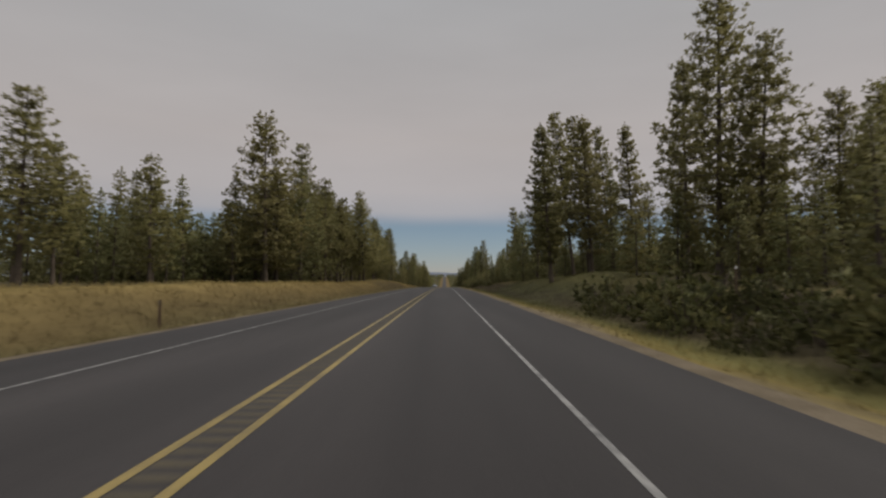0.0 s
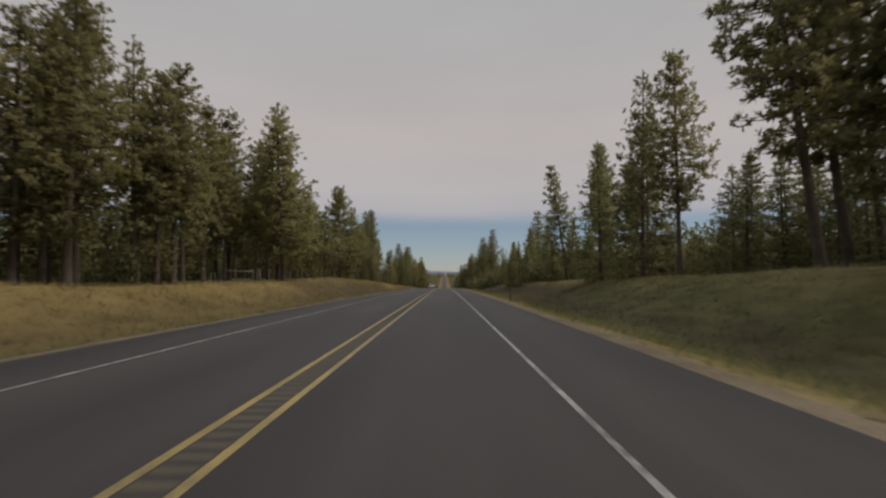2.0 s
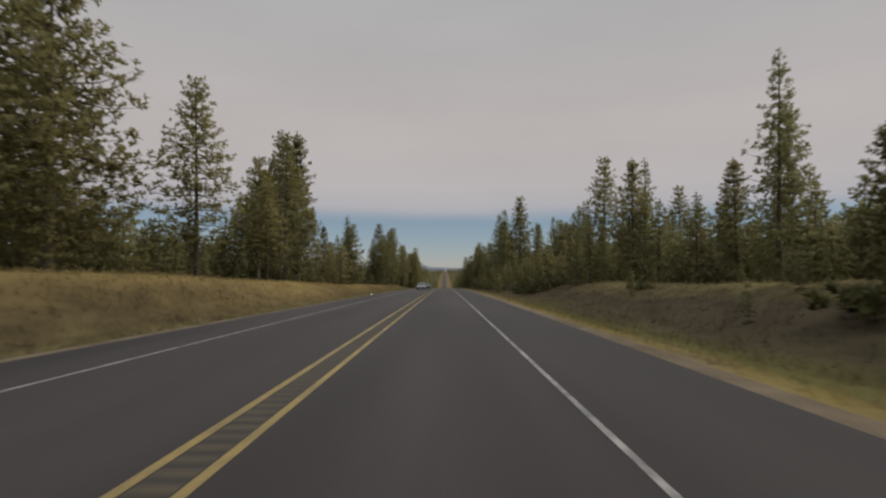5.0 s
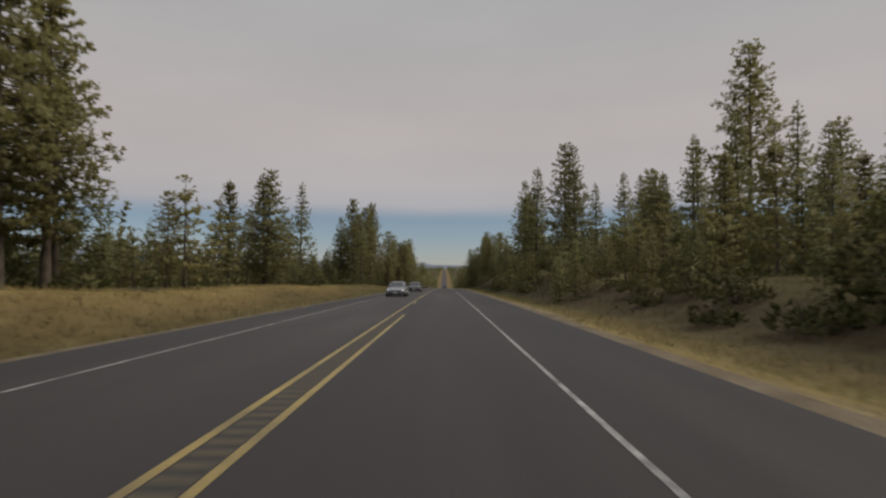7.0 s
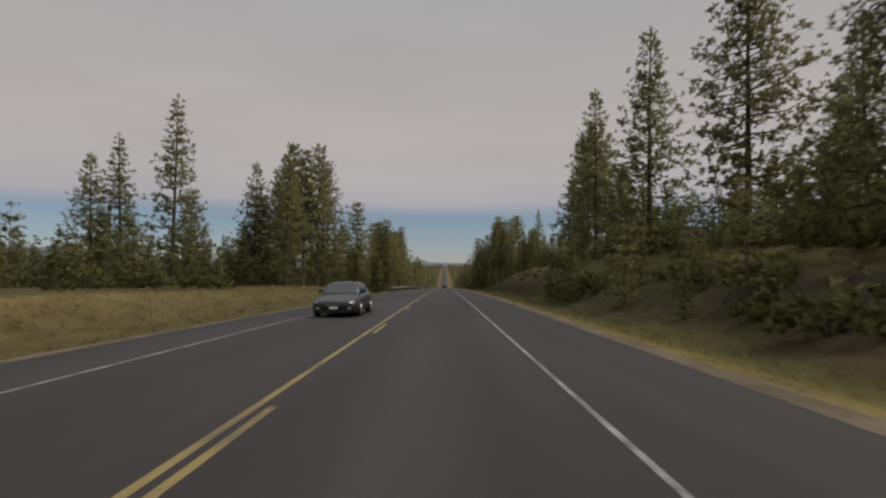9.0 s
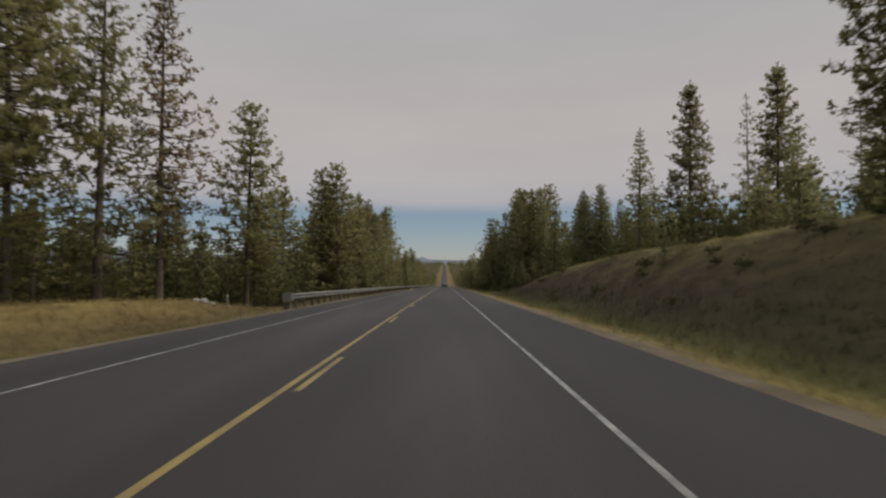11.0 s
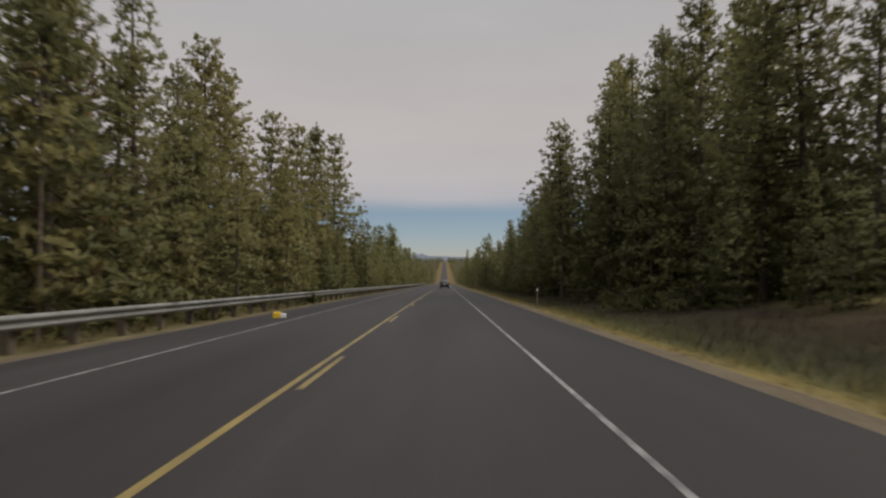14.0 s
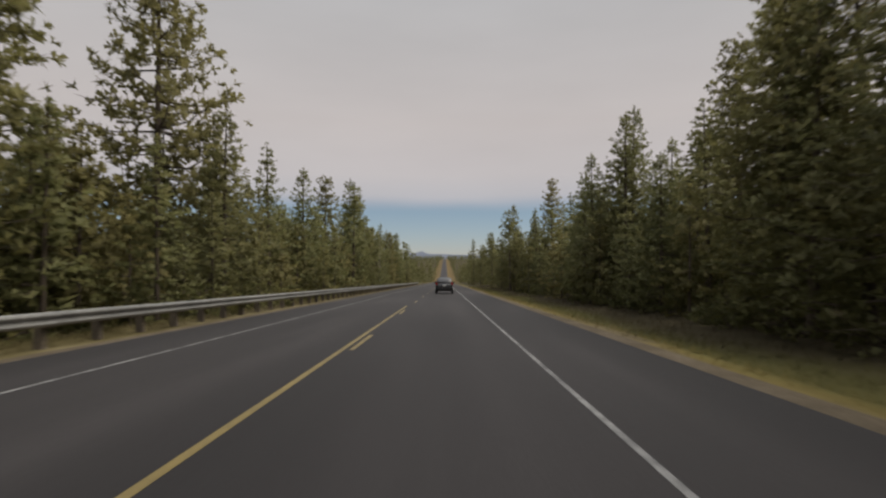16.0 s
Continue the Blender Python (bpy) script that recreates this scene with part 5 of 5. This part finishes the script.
def sedan(paint, label, x, y, lit):
    """Front towards its own +y; 4.7 m long."""
    car = tagged(new("car"), label, "car", "oncoming cars")
    part("body", loft("body", [(2.36, 0.66, 0.6, 0.26, 0.58), (2.28, 0.82, 0.74, 0.18, 0.66), (2.0, 0.88, 0.8, 0.15, 0.74), (1.2, 0.9, 0.84, 0.15, 0.86),
                               (0.8, 0.91, 0.85, 0.15, 0.92), (-1.5, 0.91, 0.85, 0.15, 0.96), (-2.1, 0.89, 0.8, 0.17, 0.97), (-2.34, 0.8, 0.7, 0.28, 0.88)], paint), car)
    part("roof", loft("roof", [(1.02, 0.74, 0.56, 0.86, 0.91), (0.2, 0.79, 0.6, 0.86, 1.33), (-0.5, 0.79, 0.6, 0.88, 1.39), (-1.1, 0.77, 0.57, 0.9, 1.33), (-1.85, 0.7, 0.5, 0.9, 0.97)], paint), car)
    part("windscreen", panel("windscreen", [(-0.68, 1.0, 0.925), (0.68, 1.0, 0.925), (0.55, 0.24, 1.315), (-0.55, 0.24, 1.315)], CAR_GLASS, 0.03), car, "dark windscreen")
    part("rear_window", panel("rear_window", [(0.6, -1.83, 0.99), (-0.6, -1.83, 0.99), (-0.52, -1.15, 1.31), (0.52, -1.15, 1.31)], CAR_GLASS, 0.03), car, "dark rear window")
    for s in (1, -1):
        q = [(s * 0.81, 0.66, 0.95), (s * 0.81, -1.2, 0.97), (s * 0.65, -0.95, 1.29), (s * 0.65, 0.18, 1.28)]
        part("side_window", panel("side_window", q if s < 0 else q[::-1], CAR_GLASS, 0.02), car, "dark side window")
        part("mirror", cube_mesh("mirror", s * 0.9 - 0.09, s * 0.9 + 0.09, 0.55, 0.66, 0.93, 1.06, paint, 0.03), car)
        part("headlight", cube_mesh("headlight", s * 0.6 - 0.15, s * 0.6 + 0.15, 2.08, 2.33, 0.52, 0.63, LIT if lit == "both" or (lit == "one" and s < 0) else LENS, 0.04), car, "glassy headlight")
        part("tail_light", cube_mesh("tail_light", s * 0.62 - 0.16, s * 0.62 + 0.16, -2.33, -2.2, 0.68, 0.82, RED_LENS, 0.03), car)
        part("fog_lamp", cube_mesh("fog_lamp", s * 0.6 - 0.07, s * 0.6 + 0.07, 2.22, 2.372, 0.33, 0.39, LENS, 0.015), car, "small fog lamp")
        for yy in (-0.25, -1.08):
            part("door_handle", cube_mesh("door_handle", s * 0.882 - 0.018, s * 0.882 + 0.018, yy - 0.09, yy + 0.09, 0.775, 0.8, paint, 0.006), car)
        for yy in (1.42, -1.38):
            wheel_arch(car, s, 0.914, yy, 0.38)
            wheel_of(car, s * 0.82, yy, 0.32)
    part("grille", cube_mesh("grille", -0.38, 0.38, 2.24, 2.385, 0.44, 0.58, TRIM, 0.02), car, "black grille")
    for z in (0.475, 0.51, 0.545):
        part("grille_bar", cube_mesh("grille_bar", -0.34, 0.34, 2.37, 2.394, z - 0.007, z + 0.007, ALLOY, 0.003), car, "chrome bar")
    part("bumper", cube_mesh("bumper", -0.66, 0.66, 2.1, 2.385, 0.17, 0.31, TRIM, 0.04), car, "dark lower bumper")
    part("number_plate", cube_mesh("number_plate", -0.16, 0.16, 2.36, 2.4, 0.325, 0.425, PLATE, 0.004), car, "pale plate")
    car.matrix_basis = pose(x, y, level(y), -fall(y), 0, 180)


def suv(paint, label, x, y):
    car = tagged(new("car"), label, "car")
    part("body", loft("body", [(2.3, 0.7, 0.62, 0.4, 0.85), (2.1, 0.9, 0.78, 0.3, 1.0), (1.2, 0.94, 0.86, 0.28, 1.1), (-1.9, 0.95, 0.88, 0.28, 1.12), (-2.25, 0.93, 0.84, 0.32, 1.1), (-2.36, 0.86, 0.76, 0.42, 1.02)], paint), car)
    part("roof", loft("roof", [(1.1, 0.78, 0.6, 1.0, 1.08), (0.45, 0.84, 0.66, 1.0, 1.62), (-0.6, 0.85, 0.68, 1.0, 1.72), (-1.8, 0.84, 0.66, 1.0, 1.7), (-2.26, 0.8, 0.6, 1.0, 1.3)], paint), car)
    part("windscreen", panel("windscreen", [(-0.7, 1.06, 1.1), (0.7, 1.06, 1.1), (0.58, 0.48, 1.58), (-0.58, 0.48, 1.58)], CAR_GLASS, 0.03), car, "dark windscreen")
    part("rear_window", panel("rear_window", [(0.66, -2.25, 1.14), (-0.66, -2.25, 1.14), (-0.56, -1.9, 1.6), (0.56, -1.9, 1.6)], CAR_GLASS, 0.05), car, "dark rear window")
    for s in (1, -1):
        q = [(s * 0.865, 0.8, 1.14), (s * 0.87, -1.9, 1.16), (s * 0.72, -1.7, 1.58), (s * 0.72, 0.4, 1.55)]
        part("side_window", panel("side_window", q if s < 0 else q[::-1], CAR_GLASS, 0.02), car, "dark side window")
        part("mirror", cube_mesh("mirror", s * 1.0 - 0.1, s * 1.0 + 0.1, 0.72, 0.84, 1.08, 1.26, TRIM, 0.03), car)
        part("tail_light", cube_mesh("tail_light", s * 0.8 - 0.11, s * 0.8 + 0.11, -2.4, -2.2, 0.92, 1.2, RED_LENS, 0.03), car, "red tail light")
        part("headlight", cube_mesh("headlight", s * 0.66 - 0.17, s * 0.66 + 0.17, 2.1, 2.28, 0.78, 0.93, LENS, 0.03), car)
        for yy in (1.42, -1.4):
            wheel_of(car, s * 0.84, yy, 0.37)
    part("bumper", cube_mesh("bumper", -0.84, 0.84, -2.5, -2.28, 0.42, 0.68, TRIM, 0.05), car, "dark rear bumper")
    part("number_plate", cube_mesh("number_plate", -0.16, 0.16, -2.43, -2.36, 0.82, 0.94, PLATE, 0.004), car, "pale plate")
    car.matrix_basis = pose(x, y, level(y), fall(y), 0, 0)


sedan(SILVER, "silver sedan facing down the other lane, lights on", -4.5, 242, "both")
sedan(BLACK, "black sedan behind the silver one, facing downhill", -4.3, 268, "one")
suv(NAVY, "dark sport utility vehicle seen from behind in the lane", -0.1, 494)


# ---- grass on the verges ----
def grass(name, count, x0, x1, y0, y1, length, width, each, mat, label, seed, lean=1.1):
    road = -1.0 if x0 > 0 else 1.0
    rng = np.random.default_rng(seed)
    at = np.empty((count, 3))
    at[:, 0], at[:, 1] = rng.uniform(x0, x1, count), rng.uniform(y0, y1, count)
    at[:, 2] = [land(x, y) for x, y in at[:, :2]]
    # combed by the wind, away from the road
    up = np.tile((-0.7 * road, 0.5, lean), (count, 1))
    tri = blades(rng, at, up, each, length, width, flat=True)
    face = np.cross(tri[:, 1] - tri[:, 0], tri[:, 2] - tri[:, 0])
    swap = face[:, 0] * road - face[:, 1] + 1.2 * face[:, 2] < 0
    tri[swap] = tri[swap][:, ::-1]
    # a sward catches the light from above, as a whole
    way = rng.normal(0, 0.15, (len(tri), 3)) + np.array((0.0, -0.2, 1.0))
    way /= np.linalg.norm(way, axis=1, keepdims=True)
    me = soup(name, tri, mat)
    me.normals_split_custom_set(np.repeat(way, 3, axis=0).tolist())
    return tagged(new(name, me), label, "grass", kind="stuff")


grass("meadow_grass", 46000, -17.5, -8.4, -5, 335, 0.3, 0.013, 3, LEFT_SWARD, "tall golden dry grass of the meadow", 71)
grass("meadow_grass", 14000, -10.6, -8.6, 320, 620, 0.3, 0.013, 3, LEFT_SWARD, "dry grass about the guard rail's posts", 72)
grass("verge_grass", 22000, 4.6, 8.5, -5, 560, 0.26, 0.012, 3, RIGHT_SWARD, "golden and olive grass along the gravel edge", 73)
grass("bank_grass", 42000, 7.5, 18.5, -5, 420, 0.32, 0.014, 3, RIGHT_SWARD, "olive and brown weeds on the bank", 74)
grass("verge_grass", 9000, 7.5, 13.0, 420, 600, 0.34, 0.014, 3, RIGHT_SWARD, "olive grass beside the dark woods", 75)
grass("bank_weeds", 2600, 7.0, 11.5, 285, 402, 0.6, 0.02, 5, RIGHT_SWARD, "tall grey-green weeds at the foot of the cutting", 76, 2.6)
